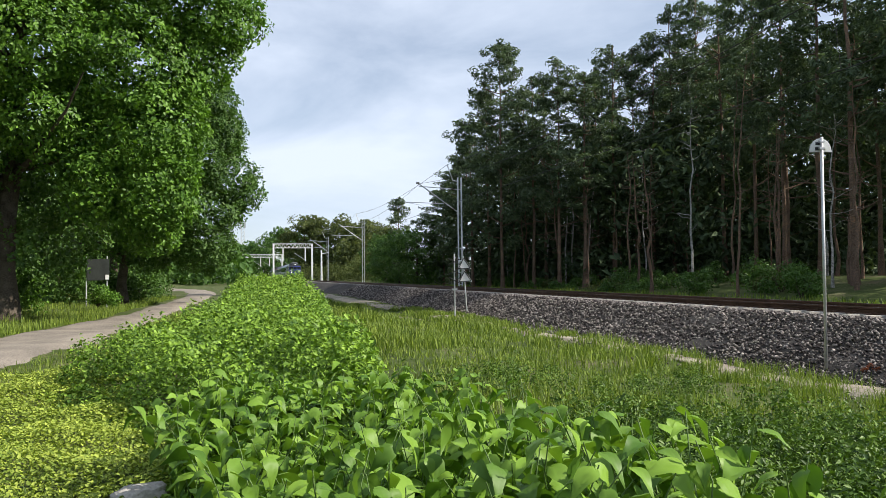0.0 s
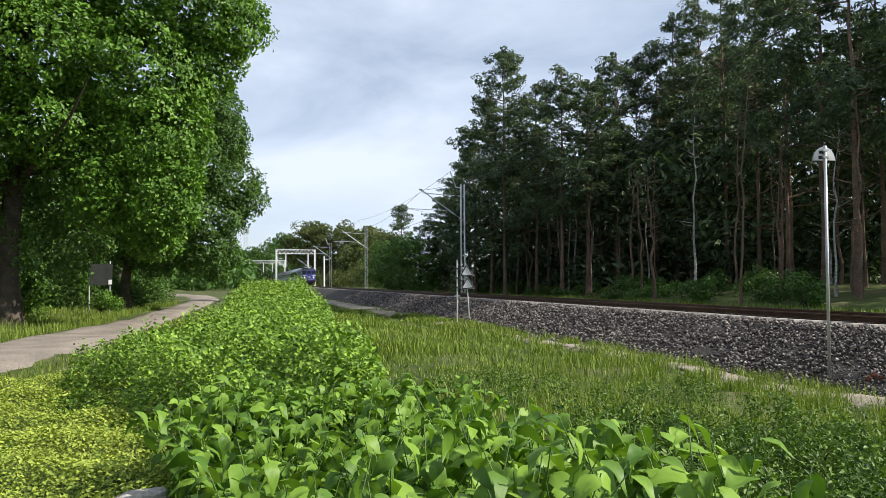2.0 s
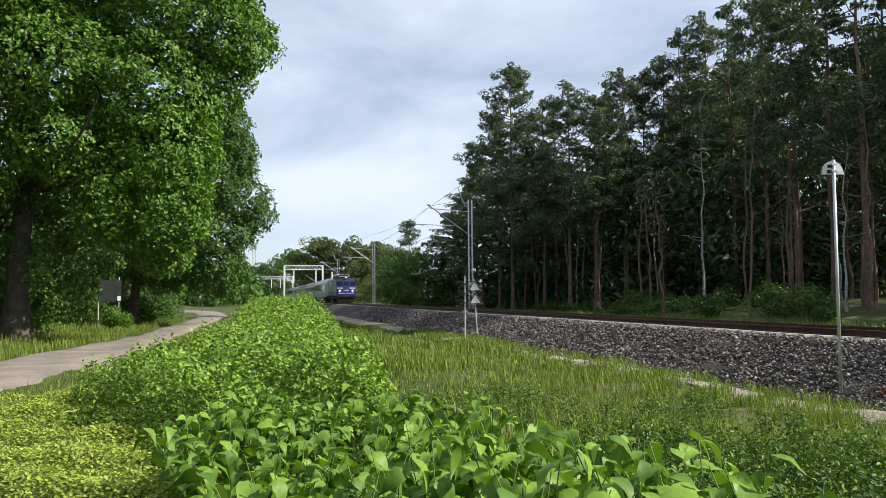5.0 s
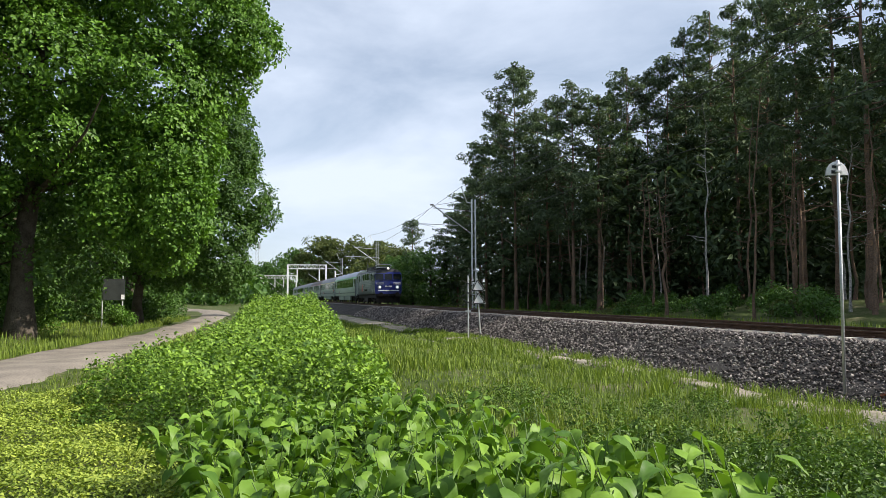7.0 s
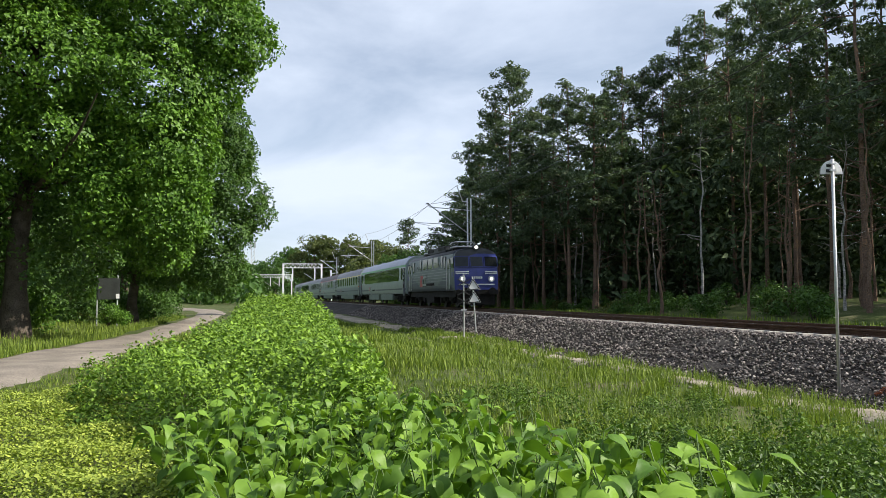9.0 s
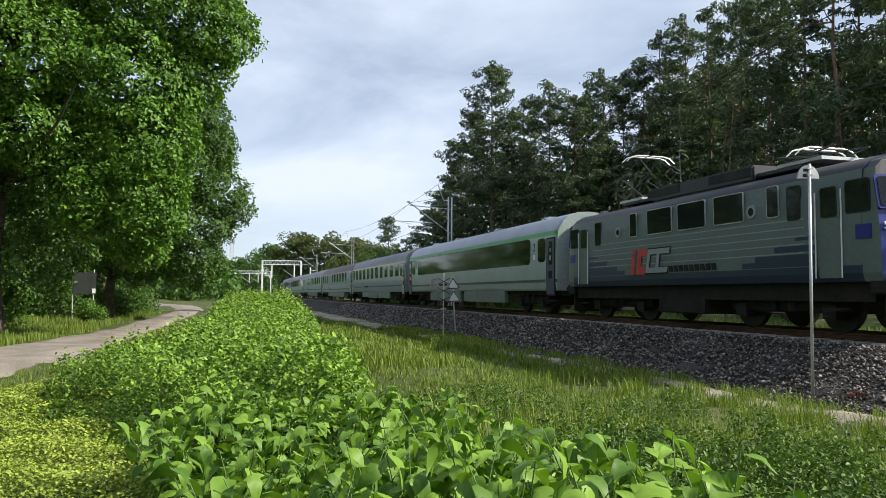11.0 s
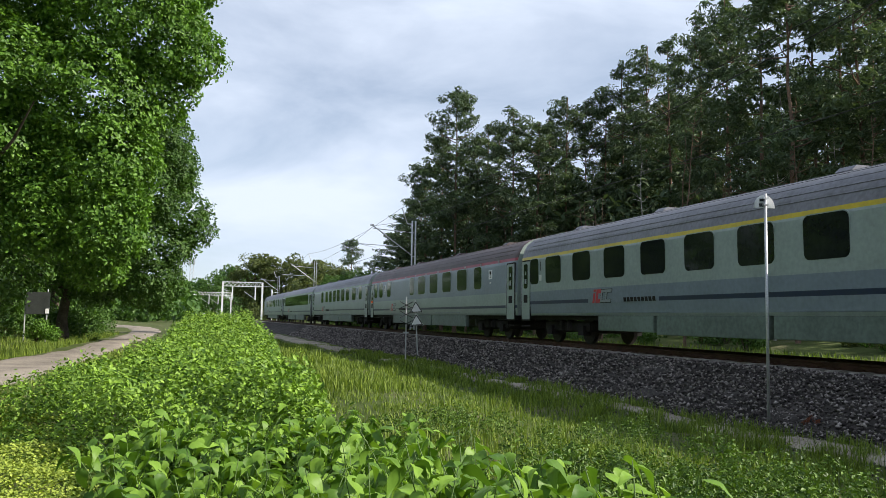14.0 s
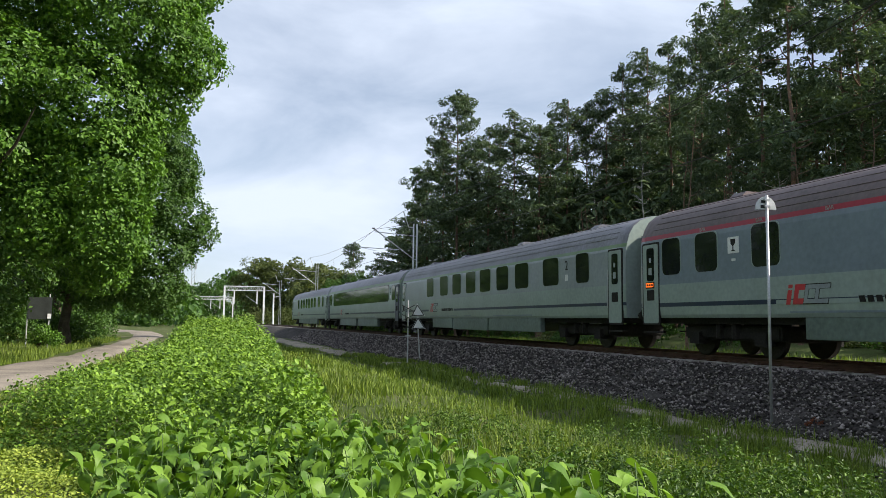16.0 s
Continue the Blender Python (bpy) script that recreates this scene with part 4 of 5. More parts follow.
def leaf_mesh(L, W, droop, curl):
    """A broad heart-based leaf with a folded midrib and a drooping tip."""
    t = np.array([0.0, 0.12, 0.32, 0.55, 0.78, 1.0])
    w = np.array([0.12, 0.46, 0.5, 0.38, 0.18, 0.0]) * W
    V, F = [], []
    for q, k in zip(t, w):
        y, z = L * q * (1 - 0.15 * droop * q), -L * droop * q * q
        for s, m in ((-1, 1), (-0.5, 0.4), (0, 0), (0.5, 0.4), (1, 1)):
            V.append((s * k, y - (0.05 * L if q == 0 and abs(s) == 1 else 0), z + m * k * (0.35 - curl * abs(s)) + 0.006 * math.sin(9 * q + 3 * s)))
    for i in range(5):
        for j in range(4):
            a = i * 5 + j
            F.append((a, a + 1, a + 6, a + 5))
    return mesh_np("leaf", V, F, M_KNOTBIG, True)


def build_knotweed():
    shapes = [leaf_mesh(0.15, 0.088, 0.3 + 0.12 * k, 0.15 * (k % 3)) for k in range(6)]
    stems = 0
    while stems < 360:
        y = 1.75 + 1.5 * rng.random() if stems < 110 else 2.6 + 4.2 * rng.random()
        x = -0.7 + 2.5 * rng.random()
        l, r = np.interp(y, *LEFT_EDGE), np.interp(y, *RIGHT_EDGE)
        if not (l + 0.12 < x < r - 0.02):
            continue
        stems += 1
        top, e = canopy(x, y)
        g = float(ground_z(x, y))
        h = float(np.interp(y, [1.7, 2.3, 3, 4.5, 8], [1.17, 1.15, 1.1, 0.97, 0.88])) * (0.97 + 0.08 * float(sm(0.6, 1.5, x))) * (0.84 + 0.26 * rng.random()) * float(0.88 + 0.12 * sm(0, 0.4, e))
        a = rng.random() * 6.283
        lean = 0.12 + 0.22 * rng.random()
        q = np.linspace(0, 1, 9)
        P = np.stack([math.cos(a) * lean * q ** 2, math.sin(a) * lean * q ** 2, h * (q - 0.08 * q ** 3) - 0.03], 1)
        P[1:, :2] += rng.normal(0, 0.012, (8, 2))
        plant = empty("knotweed_plant", pose(x, y, g))
        tagged(plant, "young knotweed plant with broad bright green leaves", "plant", "knotweed plants")
        V, F = tube(P, 0.0042 * (1.25 - 0.75 * q), 5)
        st = new("stem", mesh_np("stem", V, F, M_STEM, True))
        st.parent = plant
        n = 13 if y < 3.2 else 9
        for i in range(n):
            f = 0.35 + 0.67 * ((i + 0.6 * rng.random()) / n) ** 0.75
            p = [float(np.interp(f, q, P[:, j])) for j in range(3)]
            s = (0.75 + 0.55 * rng.random()) * (1.0 if f < 0.9 else 0.65)
            ob = new("leaf", shapes[int(rng.integers(6))])
            ob.parent = plant
            yaw = a + i * 2.4 + rng.normal(0, 0.5)
            ob.matrix_local = Matrix.Translation(p) @ Matrix.Rotation(yaw, 4, "Z") @ Matrix.Rotation(rng.normal(-0.3, 0.36), 4, "X") @ Matrix.Rotation(rng.normal(0, 0.35), 4, "Y") @ Matrix.Translation((0, 0.02, 0)) @ Matrix.Diagonal((s, s, s, 1))


build_forest()
build_left_trees()
build_far_trees()
build_undergrowth()
build_red_plant()
build_closing_woods()
build_grass()
build_bush()
build_knotweed()

# ---- the train ----
M_CREAM = paint("light_grey_paint", (0.325, 0.39, 0.36), 0.32)
M_BLUEGREY = paint("blue_grey_paint", (0.21, 0.255, 0.30), 0.32)
M_MIDGREY = paint("mid_grey_paint", (0.30, 0.335, 0.35), 0.32)
M_NAVY = paint("navy_stripe_paint", (0.018, 0.03, 0.075), 0.35)
M_YELLOW = paint("yellow_stripe_paint", (0.62, 0.47, 0.03), 0.4)
M_GREEN = paint("green_stripe_paint", (0.06, 0.36, 0.07), 0.4)
M_DULLGREEN = paint("dull_green_stripe_paint", (0.16, 0.26, 0.12), 0.4)
M_RED = paint("red_stripe_paint", (0.36, 0.025, 0.05), 0.4)
M_SKIRT = paint("grey_green_skirt_paint", (0.17, 0.225, 0.20), 0.45, 0, 0.5)
M_ROOF = paint("grey_roof_paint", (0.20, 0.20, 0.23), 0.45, 0, 0.5)
M_ROOFPALE = paint("pale_smooth_roof_paint", (0.30, 0.34, 0.42), 0.38, 0, 0.3)
M_ROOFBROWN = paint("brown_dusty_roof_paint", (0.14, 0.10, 0.10), 0.55, 0, 0.5)
M_UNDER = mat("sooty_underframe", (0.006, 0.006, 0.005), (0.028, 0.024, 0.02), 2, 0.85, 0.2, 20, 0.4)
M_WHEEL = mat("worn_wheel_steel", (0.015, 0.013, 0.011), (0.05, 0.043, 0.036), 4, 0.6, 0.6, 30, 0.2)
M_GLASSD = mat("tinted_window_glass", (0.008, 0.010, 0.011), (0.018, 0.021, 0.022), 0.8, 0.06, 0, 8, 0.0, 0.35)
M_RUBBER = mat("black_rubber", (0.010, 0.010, 0.010), (0.03, 0.03, 0.03), 3, 0.8, 0, 40, 0.1)
M_LOCOGREY = paint("locomotive_grey_paint", (0.125, 0.16, 0.155), 0.4)
M_LOCOBLUE = paint("locomotive_blue_paint", (0.022, 0.035, 0.22), 0.3)
M_LOCOROOF = paint("locomotive_roof_paint", (0.045, 0.048, 0.055), 0.6)
M_LOGORED = paint("red_lettering", (0.55, 0.04, 0.05), 0.4)
M_DOORBLUE = paint("dark_blue_door_paint", (0.03, 0.035, 0.09), 0.4)


def glow(name, c, s):
    m = bpy.data.materials.new(name)
    m.use_nodes = True
    b = m.node_tree.nodes["Principled BSDF"]
    b.inputs["Base Color"].default_value = (*c, 1)
    b.inputs["Emission Color"].default_value = (*c, 1)
    b.inputs["Emission Strength"].default_value = s
    return m


M_LAMP = glow("lit_headlamp", (1.0, 0.97, 0.88), 1.1)
M_AMBER = glow("amber_display", (1.0, 0.16, 0.02), 0.8)


def section(profile, y0, y1, taper=0.0):
    """A closed shell with a cross section (right half: x, z, material of the face above), straight along y."""
    bm = bmesh.new()
    right = [(x, z) for x, z, _ in profile]
    loop = right + [(-x, z) for x, z in reversed(right) if x > 1e-6]
    mats = [m for _, _, m in profile]
    n = len(right)
    ys = [(y0, 1 - taper), (y0 + 0.25, 1.0), (y1 - 0.25, 1.0), (y1, 1 - taper)] if taper else [(y0, 1.0), (y1, 1.0)]
    rings = [[bm.verts.new((x * s, y, z)) for x, z in loop] for y, s in ys]
    m = len(loop)
    for a, b in zip(rings[:-1], rings[1:]):
        for j in range(m):
            f = bm.faces.new((a[j], a[(j + 1) % m], b[(j + 1) % m], b[j]))
            k = j if j < n - 1 else (m - 2 - j if j < m - 1 else 0)
            f.material_index = mats[k] if j < m - 1 else mats[0]
            f.smooth = right[min(max(k, 0), n - 1)][1] > 3.3 and j < m - 1
    for r in (rings[0], rings[-1]):
        f = bm.faces.new(r)
        f.material_index = mats[0]
    bmesh.ops.recalc_face_normals(bm, faces=bm.faces)
    return bm


def rounded(w, h, r=0.14, seg=4):
    pts = []
    for cx, cz, a0 in ((w / 2 - r, h / 2 - r, 0), (-w / 2 + r, h / 2 - r, 90), (-w / 2 + r, -h / 2 + r, 180), (w / 2 - r, -h / 2 + r, 270)):
        for i in range(seg + 1):
            a = radians(a0 + 90 * i / seg)
            pts.append((cx + r * math.cos(a), cz + r * math.sin(a)))
    return pts


def on_side(side, x, y, z):
    """Turns a flat shape drawn in x, z (facing -y) to lie on a vehicle's side at +x or -x."""
    return Matrix.Translation((side * x, y, z)) @ Matrix.Rotation(radians(90 * side), 4, "Z")


def side_x(z):
    return float(np.interp(z, [0.98, 1.06, 1.4, 1.88, 3.08, 3.2, 3.35], [1.36, 1.39, 1.41, 1.415, 1.40, 1.385, 1.365]))


_panes = {}


def window(parent, side, y, z, w, h, r=0.14, name="window", frame_m=None, glass=None):
    key = (round(w, 2), round(h, 2), r, frame_m, glass)
    if key not in _panes:
        bm = outline(rounded(w + 0.05, h + 0.05, r + 0.02), 0.03)
        fr = mesh_of(bm, "window", frame_m or M_RUBBER)
        bm = outline(rounded(w, h, r), 0.03)
        _panes[key] = (fr, mesh_of(bm, "pane", glass or M_GLASSD))
    fr, pn = _panes[key]
    tilt = Matrix.Rotation(radians(0.7 if z > 2 else 0), 4, "X")
    ob = new(name, fr)
    ob.parent = parent
    ob.matrix_local = on_side(side, side_x(z) + 0.012, y, z) @ tilt
    p = new("pane", pn)
    p.parent = ob
    p.matrix_local = Matrix.Translation((0, -0.004, 0))
    return ob


def lettering(txt, parent, side, y, z, h, material, name="lettering", off=0.012):
    cu = bpy.data.curves.new(name, "FONT")
    cu.body, cu.size, cu.extrude = txt, h * 1.4, 0.002
    cu.align_x = "CENTER"
    tmp = new(name, cu)
    me = bpy.data.meshes.new_from_object(tmp.evaluated_get(bpy.context.evaluated_depsgraph_get()))
    bpy.data.objects.remove(tmp)
    me.materials.append(material)
    ob = new(name, me)
    ob.parent = parent
    ob.matrix_local = on_side(side, side_x(z) + off, y, z) @ Matrix.Rotation(radians(90), 4, "X")
    return ob


def strip(parent, name, side, y0, y1, z0, z1, material, off=0.008, label="", lean=0.0):
    """A thin painted or raised strip on a side, from y0 to y1."""
    a = outline([(-(y1 - y0) / 2, z0), ((y1 - y0) / 2, z0), ((y1 - y0) / 2 + lean, z1), (-(y1 - y0) / 2 + lean, z1)], 0.02)
    bmesh.ops.transform(a, matrix=on_side(side, max(side_x(z0), side_x(z1)) + off, (y0 + y1) / 2, 0), verts=a.verts)
    return part(name, a, material, parent, label)


def emblem(parent, side, y, z, h, off):
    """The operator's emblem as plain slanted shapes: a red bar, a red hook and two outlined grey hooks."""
    lean = 0.22 * h

    def slab(pts, d0):
        bm = outline([(u + lean * w / h, w) for u, w in pts], 0.012 + d0)
        bmesh.ops.transform(bm, matrix=on_side(side, side_x(z) + off + d0, y, z), verts=bm.verts)
        return bm

    def hook(u, w, t):
        return [(u, 0), (u + w, 0), (u + w, t), (u + t, t), (u + t, h - t), (u + w, h - t), (u + w, h), (u, h)]
    k = h / 0.44
    u0 = -0.1 * k
    part("emblem", slab([(u0, 0), (u0 + 0.13 * k, 0), (u0 + 0.13 * k, 0.32 * k), (u0, 0.32 * k)], 0), M_LOGORED, parent)
    part("emblem", slab([(u0, 0.36 * k), (u0 + 0.13 * k, 0.36 * k), (u0 + 0.13 * k, h), (u0, h)], 0), M_LOGORED, parent)
    part("emblem", slab(hook(u0 + 0.2 * k, 0.42 * k, 0.13 * k), 0), M_LOGORED, parent)
    for n in (1, 2):
        part("emblem", slab(hook(u0 + (0.2 + 0.3 * n) * k, 0.4 * k, 0.12 * k), 0.002 * n), M_UNDER, parent)
        part("emblem", slab([(p * 0.94 + 0.06 * (u0 + (0.4 + 0.3 * n) * k), 0.02 * k + q * 0.91) for p, q in hook(u0 + (0.2 + 0.3 * n) * k, 0.4 * k, 0.10 * k)], 0.002 * n + 0.003), M_MIDGREY, parent)


def bogie(parent, y, r=0.46, base=1.25, n=2, spring=True):
    b = part("bogie", box(-1.05, 1.05, y - base - 0.55, y + base + 0.55, 0.42, 0.78, bevel=0.05), M_UNDER, parent, "sooty bogie frame")
    for s in (-1, 1):
        for dy in (-base, base):
            part("axle_box", box(s * 1.02 - 0.13, s * 1.02 + 0.13, y + dy - 0.2, y + dy + 0.2, 0.3, 0.62), M_UNDER, b)
        for dy in (-0.3, 0.3):
            part("spring", rod((s * 1.05, y + dy, 0.45), (s * 1.05, y + dy, 0.95), 0.12, seg=8), M_UNDER, b)
    for dy in np.linspace(-base, base, n):
        bm = rod((-0.82, 0, 0), (-0.68, 0, 0), r, seg=28)
        rod((0.68, 0, 0), (0.82, 0, 0), r, bm, 28)
        rod((-0.68, 0, 0), (0.68, 0, 0), 0.09, bm, 10)
        for s in (-1, 1):
            rod((s * 0.80, 0, 0), (s * 0.86, 0, 0), 0.17, bm, 12)
        w = part("wheelset", bm, M_WHEEL, parent, "worn steel wheelset")
        w.location = (0, y + float(dy), r)
        WHEELS.append((w, r))
    return b


WHEELS = []


def buffers(parent, y, d):
    for x in (-0.875, 0.875):
        b = part("buffer", rod((x, y - d * 0.1, 1.06), (x, y + d * 0.42, 1.06), 0.1), M_UNDER, parent)
        part("buffer_plate", rod((x, y + d * 0.42, 1.06), (x, y + d * 0.5, 1.06), 0.24, seg=16), M_UNDER, b)


def build_coach(style):
    c = empty("passenger_coach")
    tagged(c, style["label"], "railway coach", "coaches of the train")
    H = 12.92
    mats = [M_UNDER, style["low"], M_NAVY, style["mid"], style["up"], style["stripe"], style["roof"], M_CREAM]
    st = style["st"]
    profile = [(1.36, 0.98, 7), (1.39, 1.06, style.get("lowi", 1)), (1.41, st[0], 2), (1.415, st[1], 3), (1.415, st[2], 4), (1.40, 3.08, 4), (1.385, style["sz"][0], 5), (1.365, style["sz"][1], 6),
               (1.28, 3.55, 6), (1.12, 3.80, 6), (0.85, 4.0, 6), (0.45, 4.14, 6), (0.0, 4.18, 6)]
    part("body", section(profile, -H, H, 0.03), mats, c, style["body"])
    part("underframe", box(-1.2, 1.2, -H + 0.1, H - 0.1, 0.82, 1.0), M_UNDER, c)
    if style["ribs"]:
        for k, (x, z) in enumerate(((1.30, 3.49), (1.21, 3.665), (1.06, 3.845), (0.80, 4.02), (0.5, 4.12))):
            for s in (-1, 1):
                part("roof_rib", rod((s * x, -H + 0.6, z), (s * x, H - 0.6, z), 0.014, seg=5), style["roof"], c)
    for y in (-9.6, 9.6, 4.2, -3.1):
        part("roof_vent", outline([(-0.45, 0), (0.45, 0), (0.3, 0.12), (-0.3, 0.12)], 0.5, mat4=pose(0, y, 4.16)), style["roof"], c)
    for y in (-9.5, 9.5):
        bogie(c, y)
    for y, d in ((-H, -1), (H, 1)):
        buffers(c, y, d)
        part("gangway_bellows", box(-0.85, 0.85, min(y, y + d * 0.26), max(y, y + d * 0.26), 1.15, 3.55, bevel=0.06), M_RUBBER, c)
    # equipment boxes and skirts under the floor
    for s in (-1, 1):
        for y0, y1, z0 in style["boxes"]:
            part("skirt_panel", box(min(s * 1.18, s * 1.37), max(s * 1.18, s * 1.37), y0, y1, z0, 0.975, bevel=0.015), M_SKIRT, c)
        for y in (-12.35, 12.35):
            part("door_frame", outline(rounded(0.84, 2.36, 0.06), 0.04, mat4=on_side(s, 1.419, y, 1.95)), M_UNDER, c)
            door = part("door", outline(rounded(0.74, 2.25, 0.06), 0.04, mat4=on_side(s, 1.428, y, 1.95)), style["door"], c, "folding entrance door")
            w = outline(rounded(0.36, 0.95, 0.08), 0.02, mat4=on_side(s, 1.436, y, 2.5))
            part("door_window", w, M_GLASSD, door)
            part("door_notice", outline(rounded(0.16, 0.2, 0.02), 0.02, mat4=on_side(s, 1.441, y, 2.3)), M_MIDGREY, door)
            part("door_notice", outline(rounded(0.1, 0.14, 0.02), 0.02, mat4=on_side(s, 1.441, y, 2.62)), M_MIDGREY, door)
            part("door_vent", outline(rounded(0.36, 0.3, 0.03), 0.02, mat4=on_side(s, 1.436, y, 1.62)), M_UNDER, door)
            part("handrail", rod((s * 1.44, y + 0.42, 1.3), (s * 1.44, y + 0.42, 2.5), 0.014, seg=6), M_GALV, c)
            part("door_step", box(min(s * 1.2, s * 1.42), max(s * 1.2, s * 1.42), y - 0.4, y + 0.4, 0.55, 0.6), M_UNDER, c)
        for y, z, w, h in style["windows"]:
            window(c, s, y * (1 if s < 0 else -1), z, w, h, style.get("wr", 0.16), frame_m=style.get("wframe"))
        for y0, y1 in style["gaps"]:
            yy = sorted((y0 * s, y1 * s))
            strip(c, "light_panel", s, yy[0], yy[1], st[0] - 0.01, st[1] + 0.01, style["mid"], 0.004)
            # train operator's emblem as plain shapes
            a = s
            emblem(c, s, a * (y0 + 0.4), st[0] - 0.02, 0.44, 0.014)
            for k in range(9):
                strip(c, "name_bar", s, *sorted((a * (y0 + 2.3 + 0.2 * k), a * (y0 + 2.44 + 0.2 * k))), st[0] + 0.0, st[0] + 0.13, M_UNDER, 0.014, lean=0.03 * s)
        for y0, y1 in ((-6.2, -2.2), (0.6, 1.5), (2.6, 7.0)):
            strip(c, "inscription_bar", s, *sorted((y0 * -s, y1 * -s)), 1.075, 1.12, M_BLUEGREY, 0.006)
        if style.get("number"):
            for y in style["numy"]:
                lettering(style["number"], c, s, y * -s, 2.66, 0.34, M_UNDER, "class_number")
                strip(c, "pictogram", s, *sorted(((y - 0.1) * -s, (y + 0.1) * -s)), 2.28, 2.5, M_WHITE, 0.012)
        for q in style.get("display", ()):
            strip(c, "amber_display", s, *sorted((12.56 * q * -s, 12.16 * q * -s)), 1.82, 2.0, M_UNDER, 0.036)
            strip(c, "amber_display", s, *sorted((12.54 * q * -s, 12.18 * q * -s)), 1.85, 1.97, M_AMBER, 0.04, "lit amber destination display")
            for k in range(3):
                strip(c, "display_mark", s, *sorted(((12.5 - 0.11 * k) * q * -s, (12.42 - 0.11 * k) * q * -s)), 1.88, 1.94, M_UNDER, 0.044)
        if style.get("bar"):
            for y in (8.8, -10.1):
                strip(c, "pictogram", s, *sorted(((y - 0.2) * -s, (y + 0.2) * -s)), 2.55, 2.95, M_WHITE, 0.012)
                glass = [(-0.06, 0), (0.06, 0), (0.06, 0.02), (0.015, 0.035), (0.015, 0.13), (0.08, 0.19), (0.09, 0.3), (-0.09, 0.3), (-0.08, 0.19), (-0.015, 0.13), (-0.015, 0.035), (-0.06, 0.02)]
                part("pictogram_mark", outline(glass, 0.012, mat4=on_side(s, side_x(2.6) + 0.018, y * -s, 2.6)), M_UNDER, c)
                strip(c, "pictogram_mark", s, *sorted(((y - 0.07) * -s, (y + 0.07) * -s)), 2.36, 2.42, M_WHITE, 0.012)
            for k in range(11):
                lettering("BAR", c, s, (-11 + 2.1 * k) * -s, style["sz"][0] + 0.02, 0.09, M_CREAM, "lettering", 0.012)
    return c


ROW10 = [(-9.9 + 2.2 * k, 2.645, 1.28, 0.96) for k in range(10)] + [(-11.55, 2.645, 0.75, 0.96), (11.55, 2.645, 0.75, 0.96)]
SMALLBOX = [(-6.9, -1.6, 0.45), (-1.45, 3.2, 0.44), (3.35, 6.6, 0.5)]
STYLE = dict(low=M_BLUEGREY, mid=M_BLUEGREY, up=M_CREAM, stripe=M_YELLOW, roof=M_ROOF, st=(1.40, 1.52, 1.88), sz=(3.14, 3.25), ribs=True, windows=ROW10, boxes=SMALLBOX, door=M_CREAM, wframe=M_CREAM,
             gaps=[(-7.2, -3.0)], display=(-1,), number="1", numy=[-11.0, 11.0], body="light grey and blue-grey painted body", label="light grey first-class coach with a yellow stripe over ten windows")
MODERN = dict(STYLE, display=(1,), low=M_CREAM, mid=M_CREAM, up=M_CREAM, stripe=M_GREEN, roof=M_ROOFPALE, st=(1.32, 1.44, 2.0), sz=(3.22, 3.40), ribs=False, number="2", numy=[-10.62, 10.62],
              windows=[(0, 2.64, 20.3, 1.08), (-11.42, 2.64, 0.76, 0.96), (11.42, 2.64, 0.76, 0.96)], boxes=[(-6.9, -0.3, 0.42), (0.3, 6.9, 0.42)], door=M_DOORBLUE, wr=0.2, wframe=M_RUBBER, gaps=[(-6.9, -2.4)],
              body="smooth light grey-green body", label="modern grey coach with a long dark window band and green stripe")
BARCAR = dict(STYLE, low=M_CREAM, mid=M_CREAM, up=M_BLUEGREY, stripe=M_RED, roof=M_ROOFBROWN, st=(1.28, 1.39, 1.9), sz=(3.20, 3.32), number="", numy=[], bar=True, display=(1,),
              windows=[(11.36, 2.66, 0.82, 1.0), (9.85, 2.66, 0.88, 1.0), (7.7, 2.66, 0.9, 1.0), (2.3, 2.66, 0.86, 1.0), (0.32, 2.66, 1.3, 1.0), (-1.9, 2.66, 1.32, 1.0), (-4.1, 2.66, 1.32, 1.0), (-6.4, 2.66, 1.32, 1.0), (-8.55, 2.66, 0.9, 1.0)],
              gaps=[(-7.4, -3.2)], body="grey-blue body with a light lower band", label="grey-blue dining coach with a red stripe along its brown roof")
SECOND = dict(STYLE, display=(), low=M_CREAM, mid=M_CREAM, up=M_MIDGREY, stripe=M_DULLGREEN, number="2", numy=[-9.1], sz=(3.16, 3.27), st=(1.36, 1.46, 2.0),
              windows=[(-10.25, 2.66, 0.9, 1.0), (-7.85, 2.66, 1.28, 1.0), (-5.25, 2.66, 1.28, 1.0), (-3.25, 2.66, 1.28, 1.0), (-1.25, 2.66, 1.28, 1.0), (0.6, 2.66, 1.25, 1.0), (2.6, 2.66, 1.25, 1.0), (4.6, 2.66, 1.25, 1.0), (7.0, 2.66, 1.2, 1.0)], label="light grey second-class coach with a thin green stripe")
MODERN2 = dict(MODERN, display=(), label="older grey coach with a long mirrored window band", stripe=M_DULLGREEN, roof=M_ROOF)
LAST = dict(SECOND, label="last light grey coach of the train")


